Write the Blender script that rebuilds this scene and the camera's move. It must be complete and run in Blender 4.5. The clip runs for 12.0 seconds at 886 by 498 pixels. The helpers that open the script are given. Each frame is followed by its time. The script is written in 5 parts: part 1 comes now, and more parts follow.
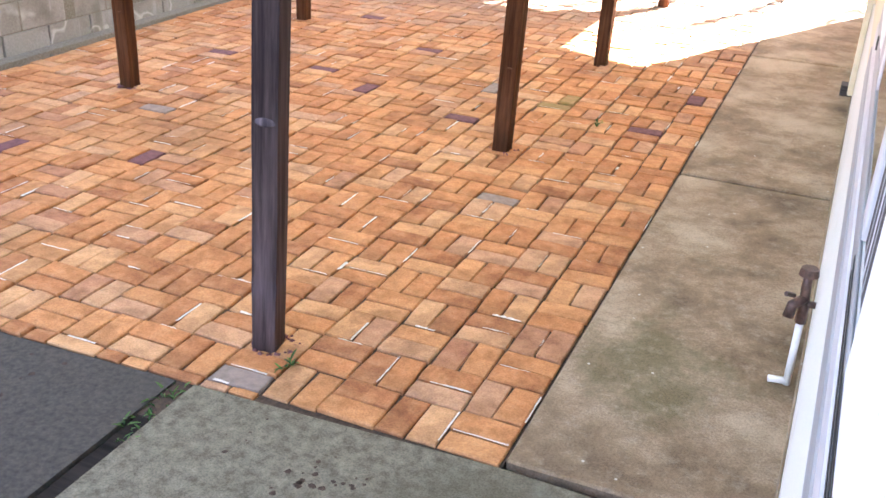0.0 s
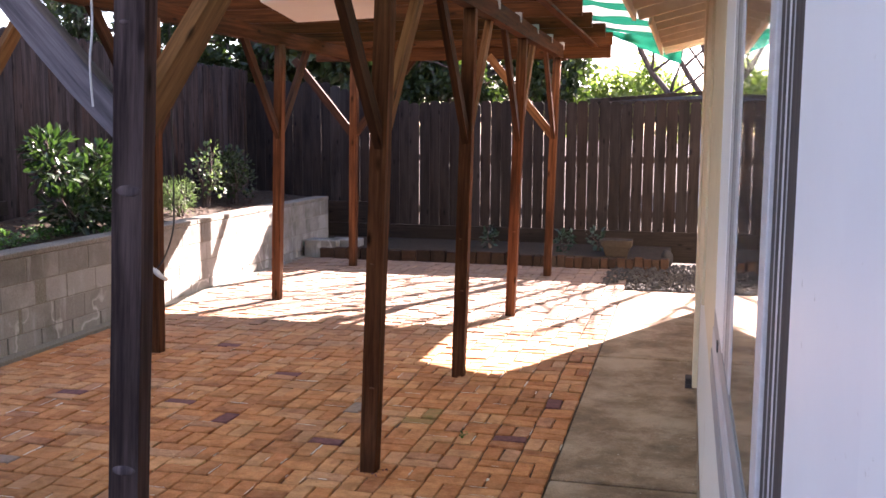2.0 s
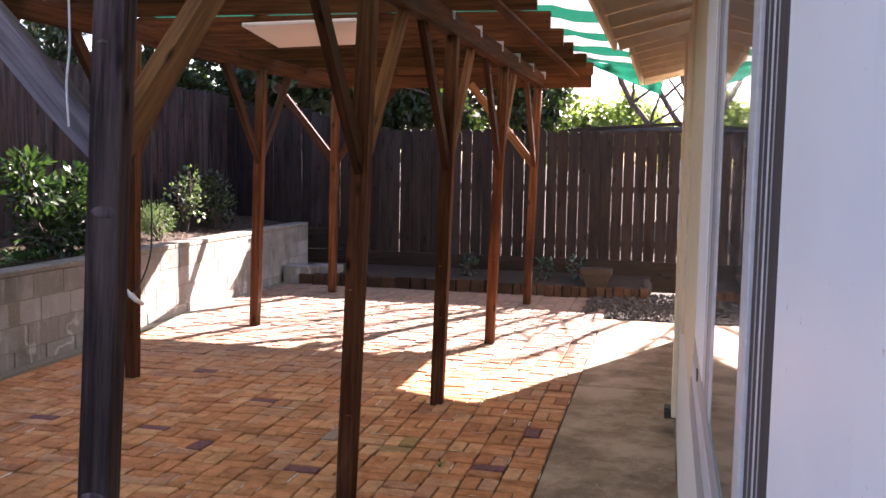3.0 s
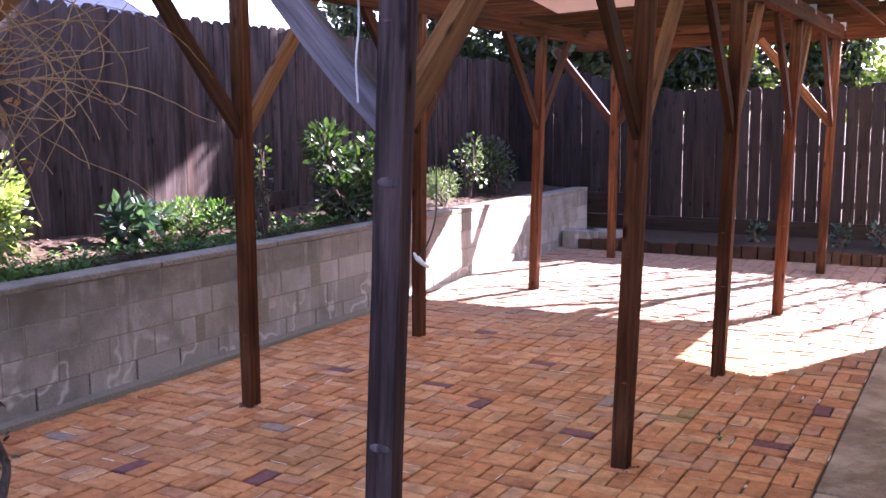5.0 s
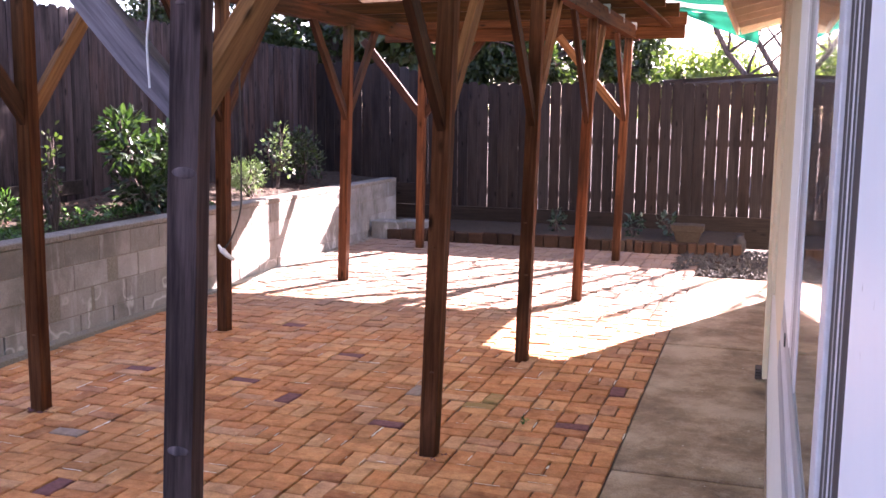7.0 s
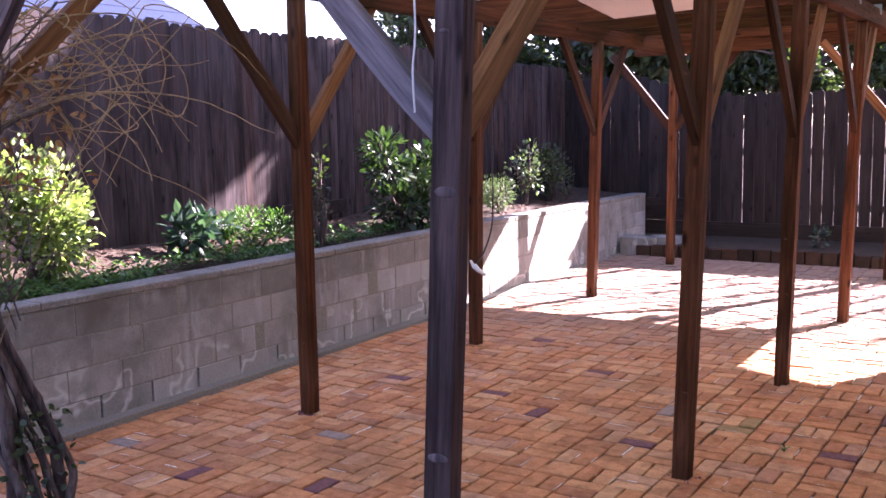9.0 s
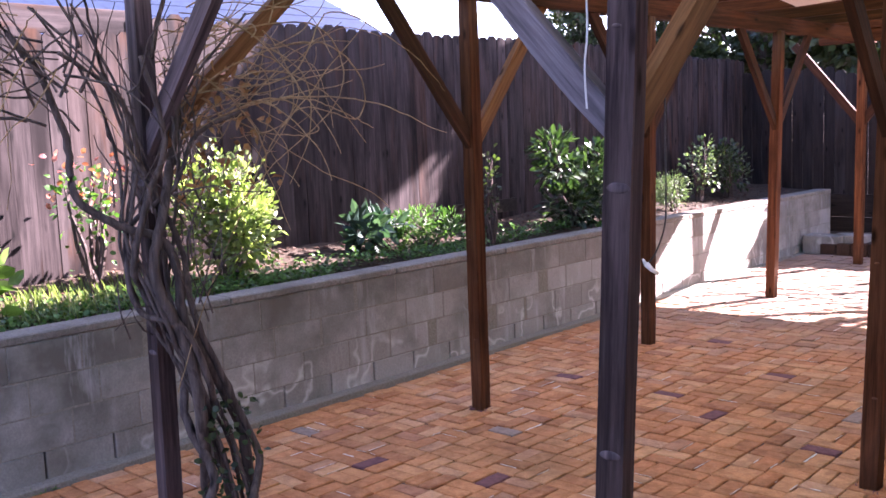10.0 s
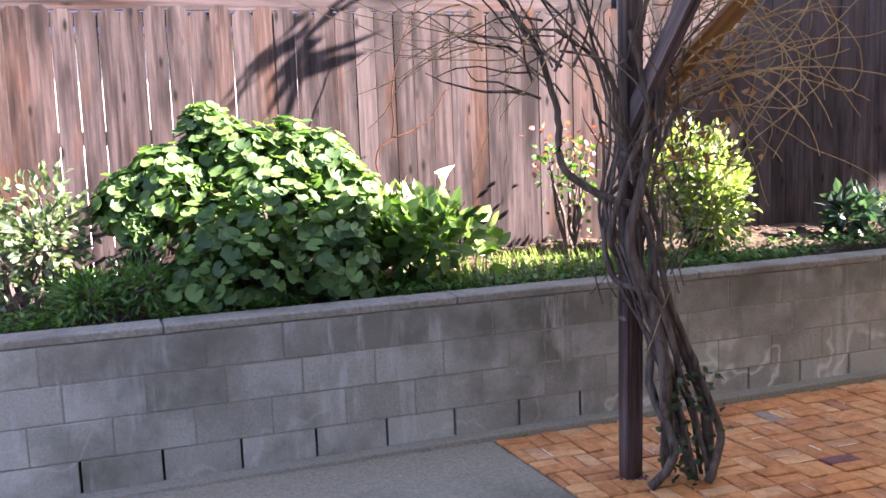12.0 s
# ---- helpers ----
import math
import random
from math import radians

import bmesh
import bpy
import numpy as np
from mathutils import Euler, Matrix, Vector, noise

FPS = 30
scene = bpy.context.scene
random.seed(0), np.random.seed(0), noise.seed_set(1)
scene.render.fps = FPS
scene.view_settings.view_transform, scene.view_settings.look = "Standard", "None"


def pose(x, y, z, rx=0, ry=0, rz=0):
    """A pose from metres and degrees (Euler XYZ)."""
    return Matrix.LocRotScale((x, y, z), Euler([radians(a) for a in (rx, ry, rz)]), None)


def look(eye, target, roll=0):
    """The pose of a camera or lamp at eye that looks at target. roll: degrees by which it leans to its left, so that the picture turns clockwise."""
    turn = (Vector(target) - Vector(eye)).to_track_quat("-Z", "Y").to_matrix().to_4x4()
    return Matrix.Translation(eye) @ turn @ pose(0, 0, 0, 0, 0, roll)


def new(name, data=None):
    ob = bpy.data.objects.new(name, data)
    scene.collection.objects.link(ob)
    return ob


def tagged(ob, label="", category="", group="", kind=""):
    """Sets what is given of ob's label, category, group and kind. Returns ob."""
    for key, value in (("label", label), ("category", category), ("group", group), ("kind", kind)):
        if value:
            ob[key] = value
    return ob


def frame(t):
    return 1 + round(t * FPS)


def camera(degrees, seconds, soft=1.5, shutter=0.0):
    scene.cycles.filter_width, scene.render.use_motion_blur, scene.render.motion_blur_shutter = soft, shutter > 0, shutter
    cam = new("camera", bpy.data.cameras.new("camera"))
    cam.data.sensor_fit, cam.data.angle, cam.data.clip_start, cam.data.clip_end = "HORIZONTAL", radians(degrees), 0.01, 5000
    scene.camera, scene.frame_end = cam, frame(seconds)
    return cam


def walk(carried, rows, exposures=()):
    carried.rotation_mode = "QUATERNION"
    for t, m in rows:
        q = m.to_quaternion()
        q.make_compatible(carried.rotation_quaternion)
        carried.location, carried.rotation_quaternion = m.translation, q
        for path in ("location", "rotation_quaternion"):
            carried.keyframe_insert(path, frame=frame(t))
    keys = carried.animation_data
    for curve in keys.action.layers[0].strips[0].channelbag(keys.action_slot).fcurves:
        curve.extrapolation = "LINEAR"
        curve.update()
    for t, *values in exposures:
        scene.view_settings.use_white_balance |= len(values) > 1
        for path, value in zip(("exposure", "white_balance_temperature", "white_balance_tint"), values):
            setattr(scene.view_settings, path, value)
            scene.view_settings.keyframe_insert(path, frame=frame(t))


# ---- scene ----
cam = camera(49.4, 12.0, soft=1.6)
PATH = [
    (0, (0.683, -2.149, 1.76), (-0.007, -0.482, 0.896), 2.5),
    (0.5, (0.65, -2.159, 1.766), (0.085, -0.371, 1.071), 2.1),
    (1, (0.64, -2.162, 1.773), (0.12, -0.318, 1.201), 2.0),
    (1.5, (0.639, -2.147, 1.787), (0.151, -0.252, 1.373), 1.4),
    (2, (0.649, -2.15, 1.802), (0.16, -0.226, 1.556), 0.3),
    (2.5, (0.636, -2.124, 1.798), (0.22, -0.178, 1.6), 0.4),
    (3, (0.646, -2.127, 1.792), (0.195, -0.187, 1.604), 1.0),
    (3.5, (0.642, -2.13, 1.788), (0.002, -0.244, 1.606), -0.6),
    (3.7, (0.638, -2.131, 1.788), (-0.064, -0.268, 1.603), -0.4),
    (5.3, (0.68, -2.123, 1.808), (-0.318, -0.411, 1.537), -0.6),
    (5.5, (0.687, -2.115, 1.807), (-0.273, -0.381, 1.536), -0.6),
    (6, (0.69, -2.096, 1.807), (-0.14, -0.297, 1.533), -0.1),
    (6.5, (0.692, -2.092, 1.809), (-0.007, -0.239, 1.532), 0.3),
    (6.7, (0.684, -2.08, 1.805), (0.059, -0.202, 1.52), 0.5),
    (8.3, (0.653, -2.09, 1.811), (-0.15, -0.275, 1.56), -0.6),
    (8.5, (0.651, -2.095, 1.812), (-0.23, -0.316, 1.568), -0.9),
    (9, (0.661, -2.122, 1.813), (-0.423, -0.46, 1.564), -1.2),
    (9.5, (0.668, -2.14, 1.81), (-0.53, -0.557, 1.56), -1.7),
    (10, (0.674, -2.15, 1.807), (-0.686, -0.704, 1.568), -2.4),
    (10.5, (0.677, -2.182, 1.806), (-0.858, -0.925, 1.558), -2.6),
    (11, (0.682, -2.186, 1.811), (-0.982, -1.106, 1.551), -2.3),
    (11.5, (0.677, -2.179, 1.809), (-1.106, -1.312, 1.549), -2.1),
    (12, (0.67, -2.211, 1.797), (-1.2, -1.548, 1.545), -2.1),
]
EXPOSURES = [(0, 5.06, 6700, 25), (1, 4.22, 6971, 31), (2.5, 3.55, 6589, 32), (3.7, 3.32, 6876, 36), (5.3, 4.02, 5952, 47), (6.7, 4.07, 6231, 44), (8.3, 3.62, 7161, 42), (9, 3.86, 6045, 49), (10.5, 3.97, 6150, 38), (12, 4.09, 6650, 31)]
walk(cam, [(t, look(eye, target, roll)) for t, eye, target, roll in PATH], EXPOSURES)

# ---- light ----
AZ = radians(27)      # the sun's way from +y towards +x
EL = radians(35.5)
world = bpy.data.worlds.new("sky")
scene.world = world
world.use_nodes = True
wn = world.node_tree
sky = wn.nodes.new("ShaderNodeTexSky")
sky.sky_type = "NISHITA"
sky.sun_disc = False
sky.sun_elevation = EL
sky.sun_rotation = AZ
wn.nodes["Background"].inputs["Strength"].default_value = 0.055
wn.links.new(sky.outputs[0], wn.nodes["Background"].inputs["Color"])
sun = new("sun", bpy.data.lights.new("sun", "SUN"))
sun.data.energy = 5.0
sun.data.angle = radians(0.5)
sun.data.color = (1.0, 0.94, 0.84)
sun_dir = Vector((math.sin(AZ) * math.cos(EL), math.cos(AZ) * math.cos(EL), math.sin(EL)))
sun.matrix_world = look(sun_dir * 40, (0, 0, 0))


# ---- materials ----
def mat(name, rough=0.8, metal=0.0):
    m = bpy.data.materials.new(name)
    m.use_nodes = True
    b = m.node_tree.nodes["Principled BSDF"]
    b.inputs["Roughness"].default_value = rough
    b.inputs["Metallic"].default_value = metal
    return m, m.node_tree, b


def nd(nt, kind, **kw):
    n = nt.nodes.new(kind)
    for k, v in kw.items():
        n.inputs[k].default_value = v
    return n


def ramp(nt, fac, stops):
    r = nt.nodes.new("ShaderNodeValToRGB")
    e = r.color_ramp.elements
    while len(e) < len(stops):
        e.new(0.5)
    for el, (p, c) in zip(e, stops):
        el.position = p
        el.color = (*c, 1)
    nt.links.new(fac, r.inputs["Fac"])
    return r.outputs["Color"]


def coords(nt, scale=(1, 1, 1), shift=None):
    tc = nt.nodes.new("ShaderNodeTexCoord")
    mp = nt.nodes.new("ShaderNodeMapping")
    mp.inputs["Scale"].default_value = scale
    nt.links.new(tc.outputs["Object"], mp.inputs["Vector"])
    if shift is not None:
        sc = nt.nodes.new("ShaderNodeVectorMath")
        sc.operation = "SCALE"
        sc.inputs["Scale"].default_value = 37.0
        cb = nt.nodes.new("ShaderNodeCombineXYZ")
        for i in range(3):
            nt.links.new(shift, cb.inputs[i])
        nt.links.new(cb.outputs[0], sc.inputs[0])
        nt.links.new(sc.outputs[0], mp.inputs["Location"])
    return mp.outputs["Vector"]


def piece_random(nt):
    """A number for each piece: its own object's, or its island's."""
    oi = nt.nodes.new("ShaderNodeObjectInfo")
    ge = nt.nodes.new("ShaderNodeNewGeometry")
    ad = nt.nodes.new("ShaderNodeMath")
    ad.operation = "ADD"
    nt.links.new(oi.outputs["Random"], ad.inputs[0])
    nt.links.new(ge.outputs["Random Per Island"], ad.inputs[1])
    fr = nt.nodes.new("ShaderNodeMath")
    fr.operation = "FRACT"
    nt.links.new(ad.outputs[0], fr.inputs[0])
    return fr.outputs[0]


def noise_tex(nt, vec, scale, detail=4, rough=0.6):
    n = nd(nt, "ShaderNodeTexNoise", Scale=scale, Detail=detail, Roughness=rough)
    nt.links.new(vec, n.inputs["Vector"])
    return n.outputs["Fac"]


def mix(nt, fac, a, b, mode="MIX"):
    m = nt.nodes.new("ShaderNodeMixRGB")
    m.blend_type = mode
    for s, v in ((m.inputs[0], fac), (m.inputs[1], a), (m.inputs[2], b)):
        if isinstance(v, (int, float)):
            s.default_value = v
        elif isinstance(v, tuple):
            s.default_value = (*v, 1)
        else:
            nt.links.new(v, s)
    return m.outputs[0]


def bump(nt, b, fac, strength=0.3, dist=0.01):
    n = nd(nt, "ShaderNodeBump", Strength=strength, Distance=dist)
    nt.links.new(fac, n.inputs["Height"])
    nt.links.new(n.outputs[0], b.inputs["Normal"])


def surface(name, stops, grain=(40, 40, 40), stain=2.0, stain_col=None, stain_at=(0.5, 0.7), rough=0.85,
            per_piece=None, bump_s=0.3, bump_d=0.004, metal=0.0, grain_mix=0.35, far_light=None, speck=0.0):
    """A surface with a base ramp by piece, grain and stains."""
    m, nt, b = mat(name, rough, metal)
    if rough >= 0.74:
        b.inputs["Specular IOR Level"].default_value = 0.15
    rnd = piece_random(nt)
    base = ramp(nt, rnd, per_piece) if per_piece else None
    g = noise_tex(nt, coords(nt, grain, rnd), 1.0, 6, 0.65)
    grained = ramp(nt, g, stops)
    col = mix(nt, grain_mix, base, grained) if base is not None else grained
    if stain_col is not None:
        s = noise_tex(nt, coords(nt, (1, 1, 1)), stain, 5, 0.6)
        f = ramp(nt, s, [(stain_at[0], (0, 0, 0)), (stain_at[1], (1, 1, 1))])
        col = mix(nt, f, col, stain_col)
    if per_piece:
        d2 = noise_tex(nt, coords(nt, (7, 7, 7), rnd), 1.0, 6, 0.7)
        col = mix(nt, 0.6, col, ramp(nt, d2, [(0.34, (0.42, 0.36, 0.32)), (0.56, (1, 1, 1))]), "MULTIPLY")
    # Light put into the colour: greyer past y0, for glare and the shade beyond.
    if far_light is not None:
        y0, y1, far_light_col = far_light
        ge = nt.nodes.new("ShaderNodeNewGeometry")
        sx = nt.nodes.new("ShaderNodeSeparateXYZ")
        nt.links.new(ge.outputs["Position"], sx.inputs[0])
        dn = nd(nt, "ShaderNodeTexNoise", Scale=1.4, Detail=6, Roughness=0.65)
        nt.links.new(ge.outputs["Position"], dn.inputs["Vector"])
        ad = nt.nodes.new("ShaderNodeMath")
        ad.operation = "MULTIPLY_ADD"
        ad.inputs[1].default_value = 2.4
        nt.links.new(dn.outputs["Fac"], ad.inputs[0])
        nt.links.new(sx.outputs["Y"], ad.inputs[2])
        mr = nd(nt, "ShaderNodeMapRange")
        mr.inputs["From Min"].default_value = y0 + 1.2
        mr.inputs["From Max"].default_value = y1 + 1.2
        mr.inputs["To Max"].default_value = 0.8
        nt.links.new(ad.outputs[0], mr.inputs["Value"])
        col = mix(nt, mr.outputs[0], col, far_light_col)
    fine = noise_tex(nt, coords(nt, (150, 150, 150), rnd), 1.0, 3, 0.7)
    col = mix(nt, speck, col, ramp(nt, fine, [(0.36, (0.6, 0.59, 0.58)), (0.58, (1.25, 1.25, 1.25))]), "MULTIPLY")
    nt.links.new(col, b.inputs["Base Color"])
    bump(nt, b, g, bump_s, bump_d)
    return m


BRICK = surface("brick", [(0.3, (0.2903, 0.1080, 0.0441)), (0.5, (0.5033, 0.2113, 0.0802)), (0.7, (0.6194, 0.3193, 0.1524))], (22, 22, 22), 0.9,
                (0.3194, 0.1550, 0.0682), (0.5, 0.75), 0.8,
                [(0.0, (0.3021, 0.1166, 0.0583)), (0.18, (0.4293, 0.1643, 0.0657)), (0.42, (0.5194, 0.2173, 0.0848)), (0.66, (0.5777, 0.2777, 0.1187)),
                 (0.82, (0.6254, 0.3657, 0.1855)), (0.93, (0.5088, 0.3180, 0.2067)), (1.0, (0.3180, 0.1431, 0.0954))], 0.6, 0.005, far_light=(4.6, 6.6, (0.1431, 0.1187, 0.1018)), speck=0.45, grain_mix=0.45)
BRICK_DARK = surface("brick_dark", [(0.3, (0.11, 0.045, 0.05)), (0.7, (0.20, 0.09, 0.085))], (28, 28, 28), bump_s=0.5)
BRICK_GREY = surface("brick_grey", [(0.3, (0.1920, 0.1444, 0.1190)), (0.7, (0.3200, 0.2356, 0.1890))], (28, 28, 28), bump_s=0.5)
BRICK_GREEN = surface("brick_green", [(0.3, (0.20, 0.15, 0.05)), (0.7, (0.36, 0.20, 0.09))], (18, 18, 18), bump_s=0.5)
BORDER = surface("old_border_brick", [(0.3, (0.0195, 0.0117, 0.0086)), (0.7, (0.0546, 0.0332, 0.0234))], (28, 28, 28), bump_s=0.5,
                 per_piece=[(0, (0.0234, 0.0137, 0.0101)), (0.5, (0.0468, 0.0273, 0.0175)), (0.9, (0.0780, 0.0390, 0.0234)), (1, (0.0780, 0.0663, 0.0546))], speck=0.4)
SAND = surface("sand_joint", [(0.3, (0.035, 0.025, 0.02)), (0.7, (0.10, 0.065, 0.045))], (60, 60, 60))
SLIVER = surface("pale_mortar", [(0.3, (0.50, 0.43, 0.36)), (0.7, (0.78, 0.72, 0.64))], (60, 60, 60))


def strip_concrete():
    """Tan concrete with brown wear, one mossy patch and pale flecks."""
    m, nt, b = mat("concrete_tan", 0.9)
    ge = nt.nodes.new("ShaderNodeNewGeometry")
    pos = ge.outputs["Position"]

    def n(scale, detail, rough):
        q = nd(nt, "ShaderNodeTexNoise", Scale=scale, Detail=detail, Roughness=rough)
        nt.links.new(pos, q.inputs["Vector"])
        return q.outputs["Fac"]

    big = n(1.5, 9, 0.68)
    col = ramp(nt, big, [(0.33, (0.092, 0.057, 0.030)), (0.46, (0.215, 0.142, 0.082)), (0.6, (0.40, 0.295, 0.20))])
    ds = nt.nodes.new("ShaderNodeVectorMath")
    ds.operation = "DISTANCE"
    ds.inputs[1].default_value = (0.30, 0.75, 0)
    nt.links.new(pos, ds.inputs[0])
    ad = nt.nodes.new("ShaderNodeMath")
    ad.operation = "MULTIPLY_ADD"
    ad.inputs[1].default_value = 1.5
    nt.links.new(n(3.2, 8, 0.7), ad.inputs[0])
    nt.links.new(ds.outputs["Value"], ad.inputs[2])
    mr = nd(nt, "ShaderNodeMapRange")
    mr.inputs["From Min"].default_value = 0.85
    mr.inputs["From Max"].default_value = 1.12
    mr.inputs["To Min"].default_value = 0.85
    mr.inputs["To Max"].default_value = 0.0
    nt.links.new(ad.outputs[0], mr.inputs["Value"])
    col = mix(nt, mr.outputs[0], col, (0.135, 0.105, 0.048))
    col = mix(nt, ramp(nt, n(11, 8, 0.75), [(0.52, (0, 0, 0)), (0.68, (0.55, 0.55, 0.55))]), col, (0.36, 0.29, 0.215))
    fine = n(130, 4, 0.75)
    col = mix(nt, 0.6, col, ramp(nt, fine, [(0.35, (0.55, 0.54, 0.53)), (0.6, (1.3, 1.3, 1.3))]), "MULTIPLY")
    v = nd(nt, "ShaderNodeTexVoronoi", Scale=9.0)
    nt.links.new(pos, v.inputs["Vector"])
    col = mix(nt, ramp(nt, v.outputs["Distance"], [(0.035, (0.8, 0.8, 0.8)), (0.06, (0, 0, 0))]), col, (0.6, 0.55, 0.48))
    nt.links.new(col, b.inputs["Base Color"])
    bump(nt, b, fine, 0.5, 0.003)
    return m


CONCRETE = strip_concrete()
CONCRETE_GREY = surface("concrete_grey", [(0.3, (0.0915, 0.0779, 0.0539)), (0.5, (0.1654, 0.1437, 0.1014)), (0.75, (0.2394, 0.2101, 0.1552))], (30, 30, 30), 1.6,
                        (0.0986, 0.0867, 0.0570), (0.46, 0.7), 0.9, None, 0.5, 0.004, speck=0.6)


def dirty_concrete():
    """Pale concrete with one broad dark dirt stain beside the joint."""
    m, nt, b = mat("concrete_stained", 0.9)
    ge = nt.nodes.new("ShaderNodeNewGeometry")
    g = nd(nt, "ShaderNodeTexNoise", Scale=55, Detail=5, Roughness=0.7)
    nt.links.new(ge.outputs["Position"], g.inputs["Vector"])
    col = ramp(nt, g.outputs["Fac"], [(0.3, (0.125, 0.106, 0.076)), (0.7, (0.265, 0.232, 0.172))])
    dirt = ramp(nt, g.outputs["Fac"], [(0.3, (0.027, 0.022, 0.017)), (0.7, (0.078, 0.064, 0.050))])
    ds = nt.nodes.new("ShaderNodeVectorMath")
    ds.operation = "DISTANCE"
    ds.inputs[1].default_value = (-1.5, -1.0, 0)
    n2 = nd(nt, "ShaderNodeTexNoise", Scale=1.6, Detail=5, Roughness=0.6)
    nt.links.new(ge.outputs["Position"], n2.inputs["Vector"])
    nt.links.new(ge.outputs["Position"], ds.inputs[0])
    ad = nt.nodes.new("ShaderNodeMath")
    ad.operation = "MULTIPLY_ADD"
    ad.inputs[1].default_value = 1.6
    nt.links.new(n2.outputs["Fac"], ad.inputs[0])
    nt.links.new(ds.outputs["Value"], ad.inputs[2])
    mr = nd(nt, "ShaderNodeMapRange")
    mr.inputs["From Min"].default_value = 2.1
    mr.inputs["From Max"].default_value = 3.1
    nt.links.new(ad.outputs[0], mr.inputs["Value"])
    nt.links.new(mix(nt, mr.outputs[0], dirt, col), b.inputs["Base Color"])
    bump(nt, b, g.outputs["Fac"], 0.6, 0.004)
    return m


CONCRETE_DARK = dirty_concrete()
EARTH = surface("earth", [(0.3, (0.0252, 0.0180, 0.0126)), (0.7, (0.0576, 0.0432, 0.0306))], (14, 14, 14), bump_s=0.8, bump_d=0.02, speck=0.6)
GRAVEL = surface("gravel", [(0.3, (0.0382, 0.0359, 0.0334)), (0.7, (0.1003, 0.0931, 0.0860))], (50, 50, 50), bump_s=0.4,
                 per_piece=[(0, (0.0119, 0.0114, 0.0108)), (0.5, (0.0310, 0.0287, 0.0263)), (1, (0.0669, 0.0621, 0.0561))])
MULCH = surface("mulch", [(0.3, (0.0300, 0.0150, 0.0100)), (0.7, (0.0800, 0.0450, 0.0300))], (40, 40, 40),
                per_piece=[(0, (0.0250, 0.0140, 0.0090)), (0.6, (0.0750, 0.0425, 0.0275)), (1, (0.1700, 0.1300, 0.1000))])


def block_material():
    m, nt, b = mat("concrete_block", 0.92)
    rnd = piece_random(nt)
    base = ramp(nt, rnd, [(0, (0.178, 0.168, 0.150)), (0.3, (0.220, 0.210, 0.190)), (0.6, (0.246, 0.236, 0.216)), (0.88, (0.282, 0.272, 0.252)), (1, (0.150, 0.140, 0.124))])
    tc = nt.nodes.new("ShaderNodeNewGeometry")
    pos = tc.outputs["Position"]
    g = nd(nt, "ShaderNodeTexNoise", Scale=70, Detail=4, Roughness=0.7)
    nt.links.new(pos, g.inputs["Vector"])
    col = mix(nt, 0.35, base, ramp(nt, g.outputs["Fac"], [(0.3, (0.15, 0.14, 0.12)), (0.7, (0.42, 0.39, 0.34))]))
    st = nd(nt, "ShaderNodeTexNoise", Scale=1.7, Detail=5, Roughness=0.6)
    nt.links.new(pos, st.inputs["Vector"])
    col = mix(nt, ramp(nt, st.outputs["Fac"], [(0.45, (0, 0, 0)), (0.68, (1, 1, 1))]), col, (0.105, 0.098, 0.078))
    sx = nt.nodes.new("ShaderNodeSeparateXYZ")
    nt.links.new(pos, sx.inputs[0])
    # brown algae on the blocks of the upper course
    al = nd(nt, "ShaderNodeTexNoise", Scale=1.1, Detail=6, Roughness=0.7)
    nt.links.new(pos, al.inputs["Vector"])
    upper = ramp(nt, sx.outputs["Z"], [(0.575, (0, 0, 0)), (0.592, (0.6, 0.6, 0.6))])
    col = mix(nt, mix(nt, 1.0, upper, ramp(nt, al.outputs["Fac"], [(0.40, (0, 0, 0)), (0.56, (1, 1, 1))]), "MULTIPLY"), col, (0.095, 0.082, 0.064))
    # pale lime that has run down the face
    mp = nt.nodes.new("ShaderNodeMapping")
    mp.inputs["Scale"].default_value = (9, 9, 1.3)
    nt.links.new(pos, mp.inputs["Vector"])
    run = nd(nt, "ShaderNodeTexNoise", Scale=1.0, Detail=6, Roughness=0.7)
    nt.links.new(mp.outputs[0], run.inputs["Vector"])
    patch = nd(nt, "ShaderNodeTexNoise", Scale=1.9, Detail=3, Roughness=0.5)
    nt.links.new(pos, patch.inputs["Vector"])
    col = mix(nt, mix(nt, 1.0, ramp(nt, run.outputs["Fac"], [(0.52, (0, 0, 0)), (0.72, (0.75, 0.75, 0.75))]), ramp(nt, patch.outputs["Fac"], [(0.45, (0, 0, 0)), (0.6, (1, 1, 1))]), "MULTIPLY"), col, (0.42, 0.41, 0.40))
    ef = nd(nt, "ShaderNodeTexNoise", Scale=2.2, Detail=3, Roughness=0.45)
    nt.links.new(pos, ef.inputs["Vector"])
    band = ramp(nt, ef.outputs["Fac"], [(0.478, (0, 0, 0)), (0.5, (0.55, 0.55, 0.55)), (0.518, (0, 0, 0))])
    reach = ramp(nt, sx.outputs["Y"], [(0.2, (0.25, 0.25, 0.25)), (0.9, (1, 1, 1))])
    band = mix(nt, 1.0, band, reach, "MULTIPLY")
    low = ramp(nt, sx.outputs["Z"], [(0.22, (1, 1, 1)), (0.48, (0, 0, 0))])
    col = mix(nt, mix(nt, 1.0, band, low, "MULTIPLY"), col, (0.6, 0.58, 0.54))
    nt.links.new(col, b.inputs["Base Color"])
    bump(nt, b, g.outputs["Fac"], 0.6, 0.004)
    return m


